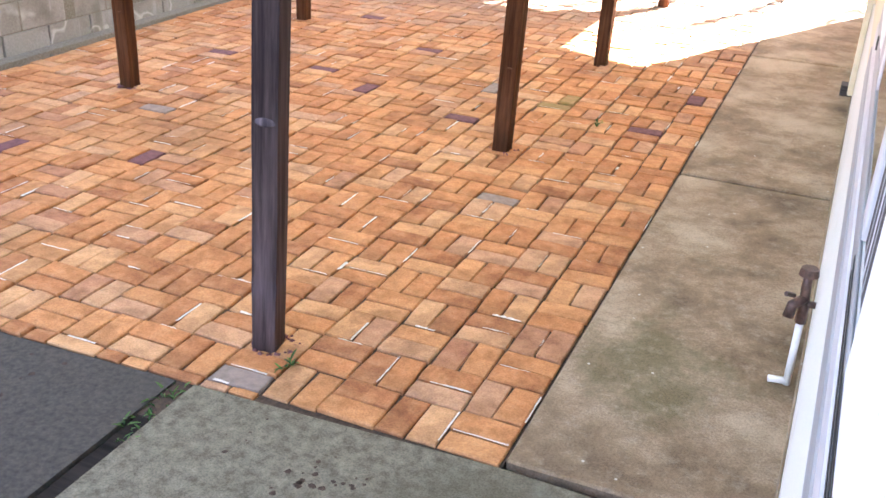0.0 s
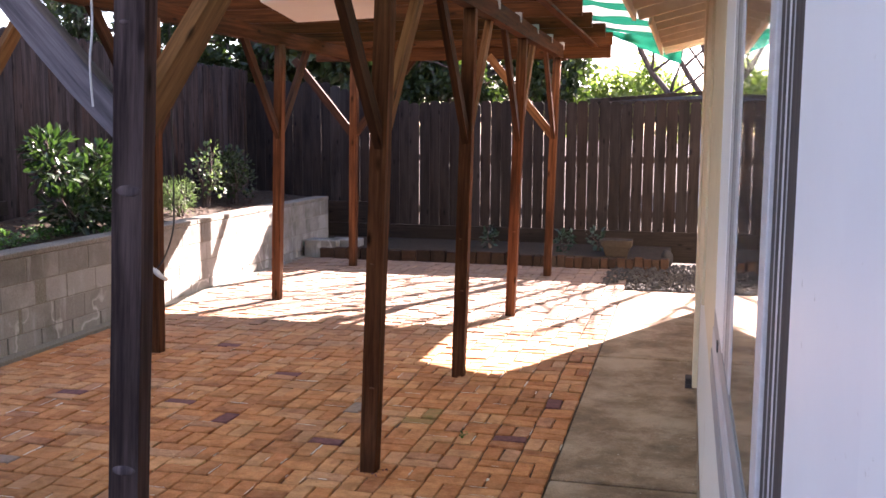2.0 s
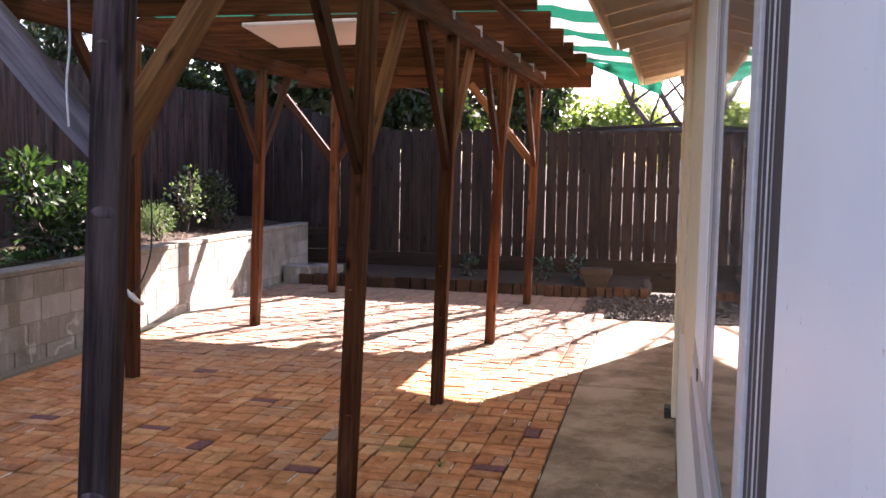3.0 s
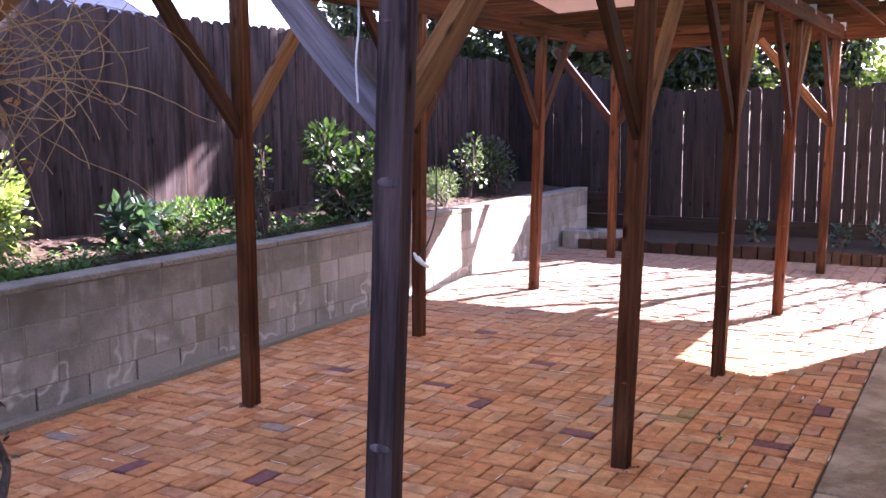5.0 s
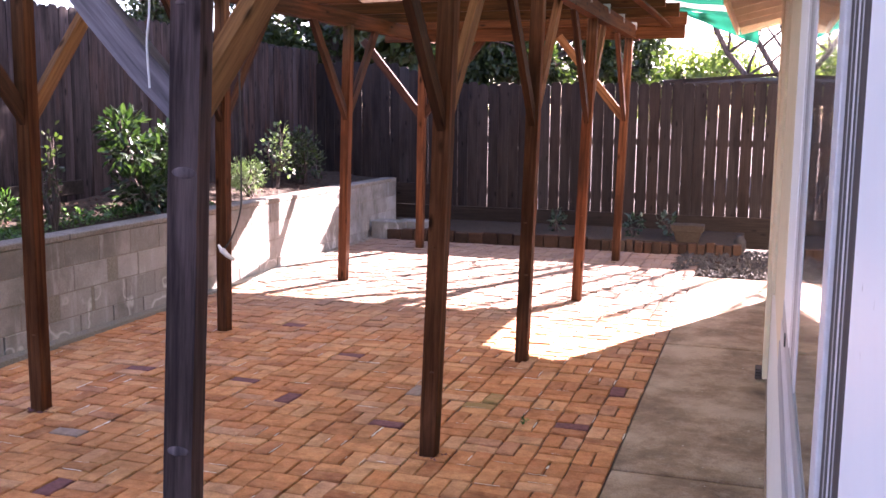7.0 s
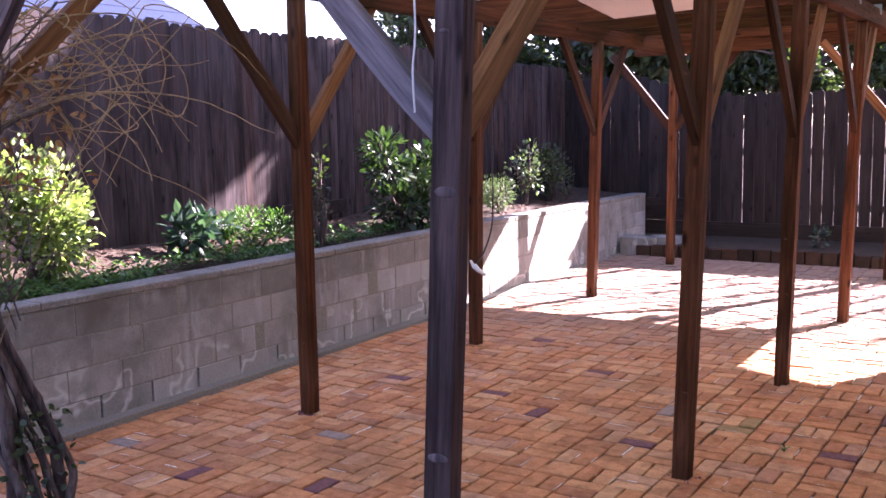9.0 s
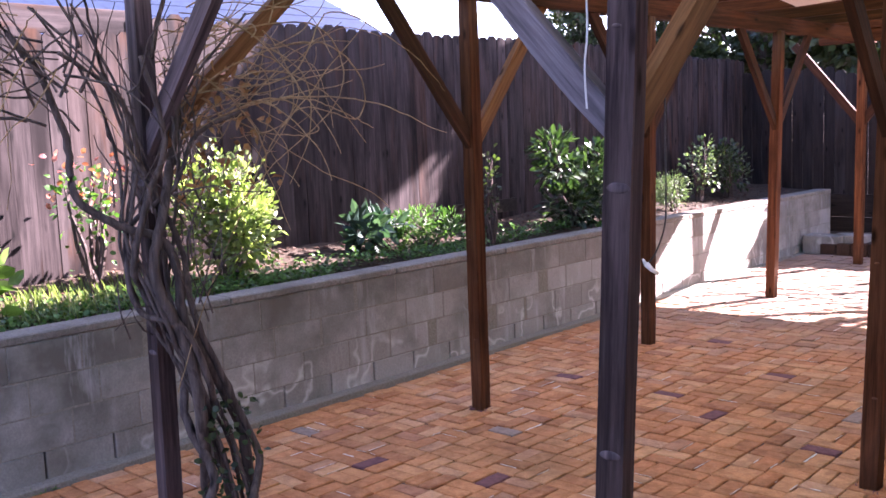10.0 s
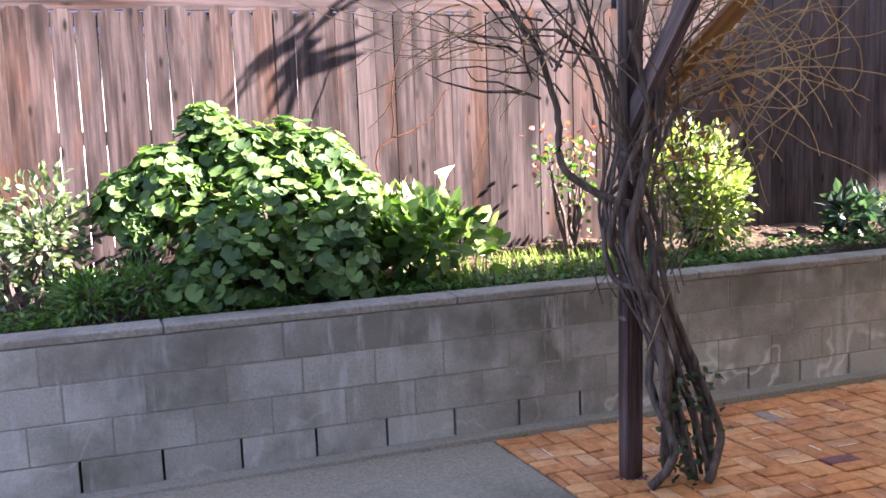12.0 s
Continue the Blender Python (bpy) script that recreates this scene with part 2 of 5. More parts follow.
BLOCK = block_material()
MORTAR = surface("mortar", [(0.3, (0.1445, 0.1318, 0.1062)), (0.7, (0.2465, 0.2253, 0.1870))], (60, 60, 60), speck=0.4)
CAP = surface("wall_cap", [(0.3, (0.1275, 0.1148, 0.0935)), (0.7, (0.2465, 0.2253, 0.1913))], (40, 40, 40), 2.0, (0.1275, 0.1148, 0.0935), (0.5, 0.7), speck=0.5)


def wood(name, dark, light, tint=None, stain=(0.04, 0.03, 0.025), rough=0.75, axis=2, at=(0.55, 0.8), pieces=None, rust=None):
    """Weathered timber, with the grain along one axis."""
    sc = [38, 38, 38]
    sc[axis] = 1.6
    m, nt, b = mat(name, rough)
    b.inputs["Specular IOR Level"].default_value = 0.12
    rnd = piece_random(nt)
    g = noise_tex(nt, coords(nt, tuple(sc), rnd), 1.0, 6, 0.7)
    col = ramp(nt, g, [(0.36, dark), (0.64, light)])
    if pieces:
        col = mix(nt, 0.45, col, ramp(nt, rnd, pieces))
    if rust:
        sr = [5, 5, 5]
        sr[axis] = 0.7
        q = noise_tex(nt, coords(nt, tuple(sr), rnd), 1.0, 5, 0.65)
        col = mix(nt, ramp(nt, q, [(0.54, (0, 0, 0)), (0.68, (0.8, 0.8, 0.8))]), col, rust)
    sc2 = [7, 7, 7]
    sc2[axis] = 1.1
    s = noise_tex(nt, coords(nt, tuple(sc2), rnd), 1.0, 4, 0.6)
    col = mix(nt, ramp(nt, s, [(at[0], (0, 0, 0)), (at[1], (1, 1, 1))]), col, stain)
    v = nd(nt, "ShaderNodeTexVoronoi", Scale=1.0)
    sc3 = [9, 9, 9]
    sc3[axis] = 3.2
    nt.links.new(coords(nt, tuple(sc3), rnd), v.inputs["Vector"])
    col = mix(nt, ramp(nt, v.outputs["Distance"], [(0.06, (1, 1, 1)), (0.17, (0, 0, 0))]), col, tuple(c * 0.3 for c in dark))
    nt.links.new(col, b.inputs["Base Color"])
    bump(nt, b, g, 0.45, 0.004)
    return m


POST_RED = wood("redwood_post", (0.0547, 0.0211, 0.0105), (0.1634, 0.0725, 0.0347), stain=(0.0282, 0.0147, 0.0103), at=(0.52, 0.76))
POST_GREY = wood("weathered_post", (0.0409, 0.0297, 0.0354), (0.1578, 0.1188, 0.1262), stain=(0.0335, 0.0242, 0.0261), at=(0.5, 0.75))
BRACE_GREY = wood("weathered_brace", (0.0609, 0.0532, 0.0650), (0.1790, 0.1603, 0.1910), stain=(0.0358, 0.0307, 0.0367))
# Lit and shaded copies of one brace wood, partly a real difference in timber.
BRACE_SHADED_CANE = wood("shaded_brace_and_cane", (0.022, 0.009, 0.005), (0.075, 0.03, 0.014), stain=(0.014, 0.006, 0.004))
BRACE_LIT = wood("redwood_brace_lit", (0.0996, 0.0385, 0.0149), (0.2240, 0.1092, 0.0447), stain=(0.0561, 0.0258, 0.0120))
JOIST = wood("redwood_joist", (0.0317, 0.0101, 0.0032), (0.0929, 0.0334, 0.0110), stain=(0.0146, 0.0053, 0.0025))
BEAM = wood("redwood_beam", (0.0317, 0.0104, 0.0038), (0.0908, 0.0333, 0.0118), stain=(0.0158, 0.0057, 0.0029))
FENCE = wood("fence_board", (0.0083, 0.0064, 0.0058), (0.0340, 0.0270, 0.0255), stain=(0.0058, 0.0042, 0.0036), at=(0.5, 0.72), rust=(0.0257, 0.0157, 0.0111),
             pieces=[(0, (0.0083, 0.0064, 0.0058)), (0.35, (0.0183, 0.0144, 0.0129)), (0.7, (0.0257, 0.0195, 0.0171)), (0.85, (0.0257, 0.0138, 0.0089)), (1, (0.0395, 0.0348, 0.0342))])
FENCE_L = wood("fence_board_left", (0.0058, 0.0043, 0.0046), (0.0687, 0.0523, 0.0516), stain=(0.0070, 0.0045, 0.0046), at=(0.44, 0.66), rust=(0.0495, 0.0189, 0.0079),
               pieces=[(0, (0.0105, 0.0071, 0.0074)), (0.3, (0.0261, 0.0194, 0.0190)), (0.6, (0.0437, 0.0344, 0.0344)), (0.8, (0.0437, 0.0201, 0.0110)), (1, (0.0611, 0.0512, 0.0521))])
RAIL = wood("fence_rail", (0.0105, 0.0076, 0.0063), (0.0256, 0.0189, 0.0151), axis=0)
VINE = wood("vine_bark", (0.0391, 0.0286, 0.0253), (0.1219, 0.0924, 0.0836), stain=(0.0322, 0.0242, 0.0220))
TWIG = wood("twig", (0.2052, 0.1275, 0.0605), (0.3564, 0.2448, 0.1348), stain=(0.1080, 0.0612, 0.0325))
WHITE = surface("white_paint", [(0.3, (0.80, 0.80, 0.82)), (0.7, (0.87, 0.87, 0.88))], (3, 3, 3), 9.0, (0.5, 0.48, 0.45), (0.70, 0.76), 0.55, bump_s=0.15)
CREAM = surface("cream_paint", [(0.3, (0.62, 0.52, 0.36)), (0.7, (0.72, 0.62, 0.45))], (14, 14, 14), 6.0, (0.42, 0.33, 0.2), (0.66, 0.8), 0.6, bump_s=0.12)
SOFFIT = surface("soffit_board", [(0.3, (0.27, 0.175, 0.092)), (0.7, (0.40, 0.275, 0.155))], (4, 40, 30), 3.0, (0.22, 0.14, 0.075), (0.5, 0.75), 0.7, bump_s=0.2)
STUCCO = surface("white_stucco", [(0.3, (0.70, 0.68, 0.63)), (0.7, (0.80, 0.78, 0.74))], (90, 90, 90), 3.0, (0.6, 0.55, 0.46), (0.6, 0.8), 0.9, bump_s=0.5, bump_d=0.004, speck=0.15)
ALU = surface("aluminium", [(0.3, (0.2604, 0.2604, 0.2728)), (0.7, (0.3472, 0.3472, 0.3596))], (4, 4, 60), rough=0.5, metal=0.0, bump_s=0.05)
ALU_PALE = surface("pale_aluminium", [(0.3, (0.47, 0.46, 0.48)), (0.7, (0.58, 0.57, 0.59))], (4, 4, 60), rough=0.5, bump_s=0.05)
ALU_DARK = surface("dark_frame", [(0.3, (0.05, 0.042, 0.042)), (0.7, (0.10, 0.088, 0.088))], (90, 90, 2), rough=0.75, metal=0.0, bump_s=0.05)
PANEL = surface("speckled_white_paint", [(0.3, (0.83, 0.83, 0.85)), (0.7, (0.88, 0.88, 0.89))], (3, 3, 3), 60.0, (0.42, 0.38, 0.34), (0.70, 0.74), 0.5, bump_s=0.15)
RUBBER = surface("black_rubber", [(0.3, (0.012, 0.012, 0.012)), (0.7, (0.03, 0.03, 0.03))], rough=0.6)
BRASS = surface("old_brass", [(0.3, (0.06, 0.035, 0.03)), (0.7, (0.16, 0.09, 0.07))], (60, 60, 60), rough=0.5, metal=0.6)
PVC = surface("white_pvc", [(0.3, (0.62, 0.58, 0.55)), (0.7, (0.76, 0.73, 0.7))], (20, 20, 20), rough=0.45)
ROOF = surface("roof_shingle", [(0.3, (0.0500, 0.0500, 0.0550)), (0.7, (0.1100, 0.1100, 0.1150))], (30, 30, 30), per_piece=[(0, (0.0450, 0.0500, 0.0600)), (1, (0.1000, 0.1050, 0.1150))])
TERRACOTTA = surface("pale_terracotta", [(0.3, (0.0297, 0.0220, 0.0161)), (0.7, (0.0495, 0.0393, 0.0310))], (30, 30, 30))


def glass_material():
    m, nt, b = mat("window_glass", 0.02)
    b.inputs["Base Color"].default_value = (0.9, 0.93, 0.92, 1)
    b.inputs["IOR"].default_value = 1.52
    b.inputs["Transmission Weight"].default_value = 1.0
    return m


GLASS = glass_material()


def leaf_material(name, dark, light, trans=0.35, rough=0.45):
    m, nt, b = mat(name, rough)
    col = ramp(nt, piece_random(nt), [(0.1, dark), (0.9, light)])
    nt.links.new(col, b.inputs["Base Color"])
    t = nt.nodes.new("ShaderNodeBsdfTranslucent")
    bright = mix(nt, 1.0, col, (1.3, 1.5, 0.7), "MULTIPLY")
    nt.links.new(bright, t.inputs["Color"])
    mx = nt.nodes.new("ShaderNodeMixShader")
    mx.inputs[0].default_value = trans
    nt.links.new(b.outputs[0], mx.inputs[1])
    nt.links.new(t.outputs[0], mx.inputs[2])
    nt.links.new(mx.outputs[0], nt.nodes["Material Output"].inputs["Surface"])
    return m


LEAF = leaf_material("leaf_green", (0.0187, 0.0638, 0.0119), (0.0850, 0.1870, 0.0340))
LEAF_SHEEN = leaf_material("leaf_bright_green", (0.0213, 0.0595, 0.0136), (0.1275, 0.2125, 0.0510), 0.42)
LEAF_GLOSS = leaf_material("leaf_glossy_dark", (0.0082, 0.0231, 0.0067), (0.0353, 0.0651, 0.0242), 0.3, 0.3)
LEAF_MALLOW = leaf_material("leaf_mallow", (0.0255, 0.0680, 0.0187), (0.1105, 0.1997, 0.0510), 0.42, 0.6)
LEAF_LIGHT = leaf_material("leaf_light", (0.0765, 0.1190, 0.0298), (0.2295, 0.2805, 0.1020), 0.42)
LEAF_GREY = leaf_material("leaf_grey_green", (0.0510, 0.0850, 0.0425), (0.1275, 0.1700, 0.0935))
LEAF_BLUE = leaf_material("leaf_blue_green", (0.0140, 0.0374, 0.0258), (0.0374, 0.0701, 0.0514))
LEAF_TREE = leaf_material("leaf_tree", (0.0128, 0.0255, 0.0076), (0.0408, 0.0612, 0.0179))
PETAL_RED = leaf_material("petal_red", (0.20, 0.05, 0.045), (0.34, 0.15, 0.11))
PETAL_WHITE = leaf_material("petal_white", (0.7, 0.7, 0.62), (0.8, 0.8, 0.72))
DRY = leaf_material("dry_leaf", (0.16, 0.06, 0.025), (0.30, 0.14, 0.06))


def cloth_material():
    m, nt, b = mat("striped_cloth", 0.8)
    v = coords(nt)
    sx = nt.nodes.new("ShaderNodeSeparateXYZ")
    nt.links.new(v, sx.inputs[0])
    md = nt.nodes.new("ShaderNodeMath")
    md.operation = "PINGPONG"
    md.inputs[1].default_value = 0.62
    nt.links.new(sx.outputs["Y"], md.inputs[0])
    col = ramp(nt, md.outputs[0], [(0.0, (0.75, 0.75, 0.70)), (0.34, (0.75, 0.75, 0.70)), (0.345, (0.0, 0.16, 0.10)), (1.0, (0.0, 0.16, 0.10))])
    g = noise_tex(nt, v, 30)
    col = mix(nt, 0.25, col, ramp(nt, g, [(0.3, (0.4, 0.4, 0.38)), (0.7, (0.8, 0.8, 0.78))]), "MULTIPLY")
    nt.links.new(col, b.inputs["Base Color"])
    t = nt.nodes.new("ShaderNodeBsdfTranslucent")
    nt.links.new(col, t.inputs["Color"])
    mx = nt.nodes.new("ShaderNodeMixShader")
    mx.inputs[0].default_value = 0.21
    nt.links.new(b.outputs[0], mx.inputs[1])
    nt.links.new(t.outputs[0], mx.inputs[2])
    nt.links.new(mx.outputs[0], nt.nodes["Material Output"].inputs["Surface"])
    return m


CLOTH = cloth_material()


# ---- mesh helpers ----
def link_bm(name, bm, material, smooth=False):
    me = bpy.data.meshes.new(name)
    bm.to_mesh(me)
    bm.free()
    for mm in (material if isinstance(material, (list, tuple)) else [material]):
        me.materials.append(mm)
    if smooth:
        for p in me.polygons:
            p.use_smooth = True
    return new(name, me)


def part(name, bm, material, parent, label="", smooth=False):
    ob = link_bm(name, bm, material, smooth)
    ob.parent = parent
    if label:
        ob["label"] = label
    return ob


def box_bm(x0, x1, y0, y1, z0, z1, bevel=0.0, bm=None, seg=1):
    own = bm is None
    b = bmesh.new()
    vs = [b.verts.new(p) for p in ((x0, y0, z0), (x1, y0, z0), (x1, y1, z0), (x0, y1, z0), (x0, y0, z1), (x1, y0, z1), (x1, y1, z1), (x0, y1, z1))]
    for f in ((3, 2, 1, 0), (4, 5, 6, 7), (0, 1, 5, 4), (1, 2, 6, 5), (2, 3, 7, 6), (3, 0, 4, 7)):
        b.faces.new([vs[i] for i in f])
    if bevel:
        bmesh.ops.bevel(b, geom=b.edges[:], offset=bevel, segments=seg, affect="EDGES", profile=0.5)
    if own:
        return b
    join(bm, b)
    return bm


def join(bm, other):
    me = bpy.data.meshes.new("tmp")
    other.to_mesh(me)
    other.free()
    bm.from_mesh(me)
    bpy.data.meshes.remove(me)


def bar_bm(a, b, w, d, bevel=0.006, steps=1, wob=0.0, side=(0, 0, 1)):
    """A timber from a to b, w by d in section."""
    a, b = Vector(a), Vector(b)
    n = (b - a).normalized()
    u = n.cross(Vector(side))
    u = (u if u.length > 1e-3 else n.cross(Vector((1, 0, 0)))).normalized()
    v = u.cross(n)
    bm = bmesh.new()
    rings = []
    for i in range(steps + 1):
        c = a.lerp(b, i / steps) + (u * random.uniform(-wob, wob) + v * random.uniform(-wob, wob) if 0 < i < steps else Vector())
        rings.append([bm.verts.new(c + u * su * w / 2 + v * sv * d / 2) for su, sv in ((-1, -1), (1, -1), (1, 1), (-1, 1))])
    for r, s in zip(rings, rings[1:]):
        for i in range(4):
            bm.faces.new((r[i], r[(i + 1) % 4], s[(i + 1) % 4], s[i]))
    bm.faces.new(rings[0][::-1])
    bm.faces.new(rings[-1])
    if bevel:
        edges = [e for e in bm.edges if abs((e.verts[1].co - e.verts[0].co).normalized().dot(n)) > 0.8]
        bmesh.ops.bevel(bm, geom=edges, offset=bevel, segments=2, affect="EDGES", profile=0.6)
    return bm


def timber(name, a, b, w, d, material, bevel=0.006, steps=1, wob=0.0, side=(0, 0, 1), smooth=False):
    """A timber as an object whose own z runs along its grain."""
    a, b = Vector(a), Vector(b)
    n = (b - a).normalized()
    u = n.cross(Vector(side))
    u = (u if u.length > 1e-3 else n.cross(Vector((1, 0, 0)))).normalized()
    v = u.cross(n)
    ob = link_bm(name, bar_bm((0, 0, 0), (0, 0, (b - a).length), w, d, bevel, steps, wob, (0, 1, 0)), material, smooth)
    ob.matrix_basis = Matrix.Translation(a) @ Matrix((-u, v, n)).transposed().to_4x4()
    return ob


def tube_data(pts, r0, r1, sides=6):
    """Vertices and faces of a tapered tube along points."""
    pts = [Vector(p) for p in pts]
    vs, fs = [], []
    for i, p in enumerate(pts):
        t = (pts[min(i + 1, len(pts) - 1)] - pts[max(i - 1, 0)]).normalized()
        u = t.orthogonal().normalized()
        if i and abs(u.dot(last)) < 0.99:
            u = (last - t * last.dot(t)).normalized()
        last = u
        v = t.cross(u)
        r = r0 + (r1 - r0) * i / (len(pts) - 1)
        for k in range(sides):
            a = 2 * math.pi * k / sides
            vs.append(p + (u * math.cos(a) + v * math.sin(a)) * r)
    for i in range(len(pts) - 1):
        for k in range(sides):
            a, b = i * sides + k, i * sides + (k + 1) % sides
            fs.append((a, b, b + sides, a + sides))
    fs.append(tuple(range(sides))[::-1])
    fs.append(tuple(len(vs) - sides + k for k in range(sides)))
    return vs, fs


def smooth_path(pts, n=8, wob=0.0):
    out = []
    for i in range(len(pts) - 1):
        p0, p1, p2, p3 = pts[max(i - 1, 0)], pts[i], pts[i + 1], pts[min(i + 2, len(pts) - 1)]
        for k in range(n):
            t = k / n
            q = .5 * ((2 * p1) + (p2 - p0) * t + (2 * p0 - 5 * p1 + 4 * p2 - p3) * t * t + (3 * p1 - p0 - 3 * p2 + p3) * t ** 3)
            out.append(q + Vector((R(-wob, wob), R(-wob, wob), R(-wob, wob))))
    return out + [pts[-1]]


class Soup:
    """Many small forms gathered into one mesh."""

    def __init__(self):
        self.v, self.f = [], []

    def add(self, vs, fs):
        o = len(self.v)
        self.v += [tuple(p) for p in vs]
        self.f += [tuple(i + o for i in f) for f in fs]

    def tube(self, pts, r0, r1, sides=6):
        self.add(*tube_data(pts, r0, r1, sides))

    def leaf(self, p, d, up, length, width, bend=0.2):
        d, up = Vector(d).normalized(), Vector(up)
        s = d.cross(up)
        s = (s if s.length > 1e-3 else d.orthogonal()).normalized()
        n = s.cross(d).normalized()
        p = Vector(p)
        self.add([p, p + d * length * 0.35 + s * width / 2 + n * length * 0.06, p + d * length * 0.35 - s * width / 2 + n * length * 0.06,
                  p + d * length * 0.75 + s * width * 0.38 - n * length * bend * 0.4, p + d * length * 0.75 - s * width * 0.38 - n * length * bend * 0.4,
                  p + d * length - n * length * bend, p + d * length * 0.4],
                 [(0, 1, 6), (0, 6, 2), (1, 3, 6), (2, 6, 4), (6, 3, 5), (6, 5, 4)])

    def disc(self, p, n, r):
        n = Vector(n).normalized()
        u = n.orthogonal().normalized()
        v = n.cross(u)
        p = Vector(p)
        vs = [p - n * r * 0.25]
        m = 15
        for k in range(m - 1):
            # a round leaf with scalloped lobes and one notch at its stalk
            a = .28 + k * (2 * math.pi - .56) / (m - 2)
            q = r * (1.04 if k % 2 else .95) * random.uniform(0.94, 1.05)
            vs.append(p + (u * math.cos(a) + v * math.sin(a)) * q + n * random.uniform(-.12, .12) * r)
        self.add(vs, [(0, 1 + k, 2 + k) for k in range(m - 2)])

    def chip(self, p, r, flat=0.5):
        a = random.uniform(0, 6.28)
        q = [r * random.uniform(0.6, 1.2) for _ in range(4)]
        vs = [Vector(p) + Vector((math.cos(a + k * 1.57) * q[k], math.sin(a + k * 1.57) * q[k], random.uniform(-.1, .2) * r)) for k in range(4)]
        vs.append(Vector(p) + Vector((random.uniform(-.2, .2) * r, random.uniform(-.2, .2) * r, r * flat * random.uniform(.6, 1.2))))
        self.add(vs, [(0, 1, 4), (1, 2, 4), (2, 3, 4), (3, 0, 4)])

    def link(self, name, material, parent=None, smooth=False):
        me = bpy.data.meshes.new(name)
        me.from_pydata(self.v, [], self.f)
        me.materials.append(material)
        if smooth:
            me.polygons.foreach_set("use_smooth", [True] * len(me.polygons))
        me.update()
        ob = new(name, me)
        if parent:
            ob.parent = parent
        return ob


def thing(name, x, y, z, label, category, group="", kind=""):
    e = new(name)
    e.location = (x, y, z)
    return tagged(e, label, category, group, kind)


def R(a, b):
    return random.uniform(a, b)


def gz(y):
    """The patio rises gently away from the house door."""
    return 0.0125 * max(0.0, y - 2.0)


def under(ob, parent):
    """Hang a mesh given in world places under its thing."""
    ob.parent = parent
    if parent.parent is None:
        ob.matrix_parent_inverse = Matrix.Translation(-parent.location)
    return ob


# ---- ground, slabs, patio ----
bm = bmesh.new()
bmesh.ops.create_grid(bm, x_segments=2, y_segments=2, size=400)
bmesh.ops.translate(bm, verts=bm.verts[:], vec=(0, 0, -0.12))
tagged(link_bm("ground", bm, EARTH), "bare brown earth under and around the yard", "ground", kind="structure")


def slope_box(x0, x1, y0, y1, top, depth, bevel=0.008):
    """A slab whose top follows the patio."""
    b = box_bm(x0, x1, y0, y1, -depth, 0, bevel)
    for v in b.verts:
        v.co.z += gz(v.co.y) + top
    return b


strip = thing("pavement", 0.37, 2.7, 0, "tan stained concrete strip along the house wall", "pavement", kind="structure")
for y0, y1 in ((0.03, 2.635), (2.67, 5.325), (5.36, 8.35)):
    under(link_bm("slab", slope_box(0.008, 0.80, y0, y1, 0.0, 0.1), CONCRETE), strip)


for y in (0.01, 2.652, 5.342):
    under(link_bm("joint_filler", slope_box(0.01, 0.79, y - .03, y + .03, -0.034, 0.06, 0.002), SAND), strip)


# Flat dark discs; the shade inside pits is put into their colour.
pits = Soup()
for cx, cy, n, q in ((-.36, -.32, 26, .09), (-.45, -.42, 12, .06), (-.7, -.25, 5, .1), (.1, -.5, 10, .3), (-1.9, -.5, 22, .4), (-2.8, -.7, 18, .5), (-.2, -1.2, 20, .6), (-1.6, -.25, 8, .1)):
    for k in range(n):
        a = Vector((cx + random.gauss(0, q), cy + random.gauss(0, q), -.0025))
        if a.y > -.06 or abs(a.x + 1.065) < .06:
            continue
        r = R(.003, .013)
        m = random.randrange(6, 9)
        pits.add([a + Vector((math.cos(i * 6.28 / m) * r * R(.6, 1.3), math.sin(i * 6.28 / m) * r * R(.6, 1.3), 0)) for i in range(m)], [tuple(range(m))])
tagged(pits.link("moss_spots", SAND), "moss spots and flat dark discs for shaded pits on the concrete", "stain", kind="stuff")


def edge_y(x):
    return 0.043 * min(x, 0)


near = thing("pavement", -1, -2, 0, "grey concrete slabs with a mossy joint before the bricks", "pavement", kind="structure")


def poly_slab(pts, z0, z1, material, name="slab"):
    b = bmesh.new()
    f = b.faces.new([b.verts.new((x, y, z1)) for x, y in pts])
    e = bmesh.ops.extrude_face_region(b, geom=[f])
    bmesh.ops.translate(b, verts=[v for v in e["geom"] if isinstance(v, bmesh.types.BMVert)], vec=(0, 0, z0 - z1))
    bmesh.ops.recalc_face_normals(b, faces=b.faces[:])
    return under(link_bm(name, b, material), near)


poly_slab([(-1.03, edge_y(-1.03) - .008), (-1.03, -6), (0.8, -6), (0.8, -0.03), (0.0, -0.008)], -0.1, -0.004, CONCRETE_GREY)
poly_slab([(-1.10, edge_y(-1.10) - .008), (-4.30, edge_y(-4.30) - .01), (-4.30, -6), (-1.10, -6)], -0.1, -0.006, CONCRETE_DARK)
under(link_bm("joint_board", box_bm(-1.095, -1.035, -6, edge_y(-1.06) - .015, -0.1, -0.016, 0.004), RAIL), near)
gut = Soup()
for i in range(420):
    y = R(-5, 10.6)
    gut.chip((-4.35 + R(-.045, .06), y, gz(y) - 0.006), R(.012, .04))
tagged(gut.link("gutter_rubble", CAP), "crumbled pale mortar along the foot of the block wall", "rubble", kind="stuff")
under(link_bm("gutter_strip", slope_box(-4.42, -4.297, -6, 10.9, -0.014, 0.08, 0.004), MORTAR), near)

base = bmesh.new()
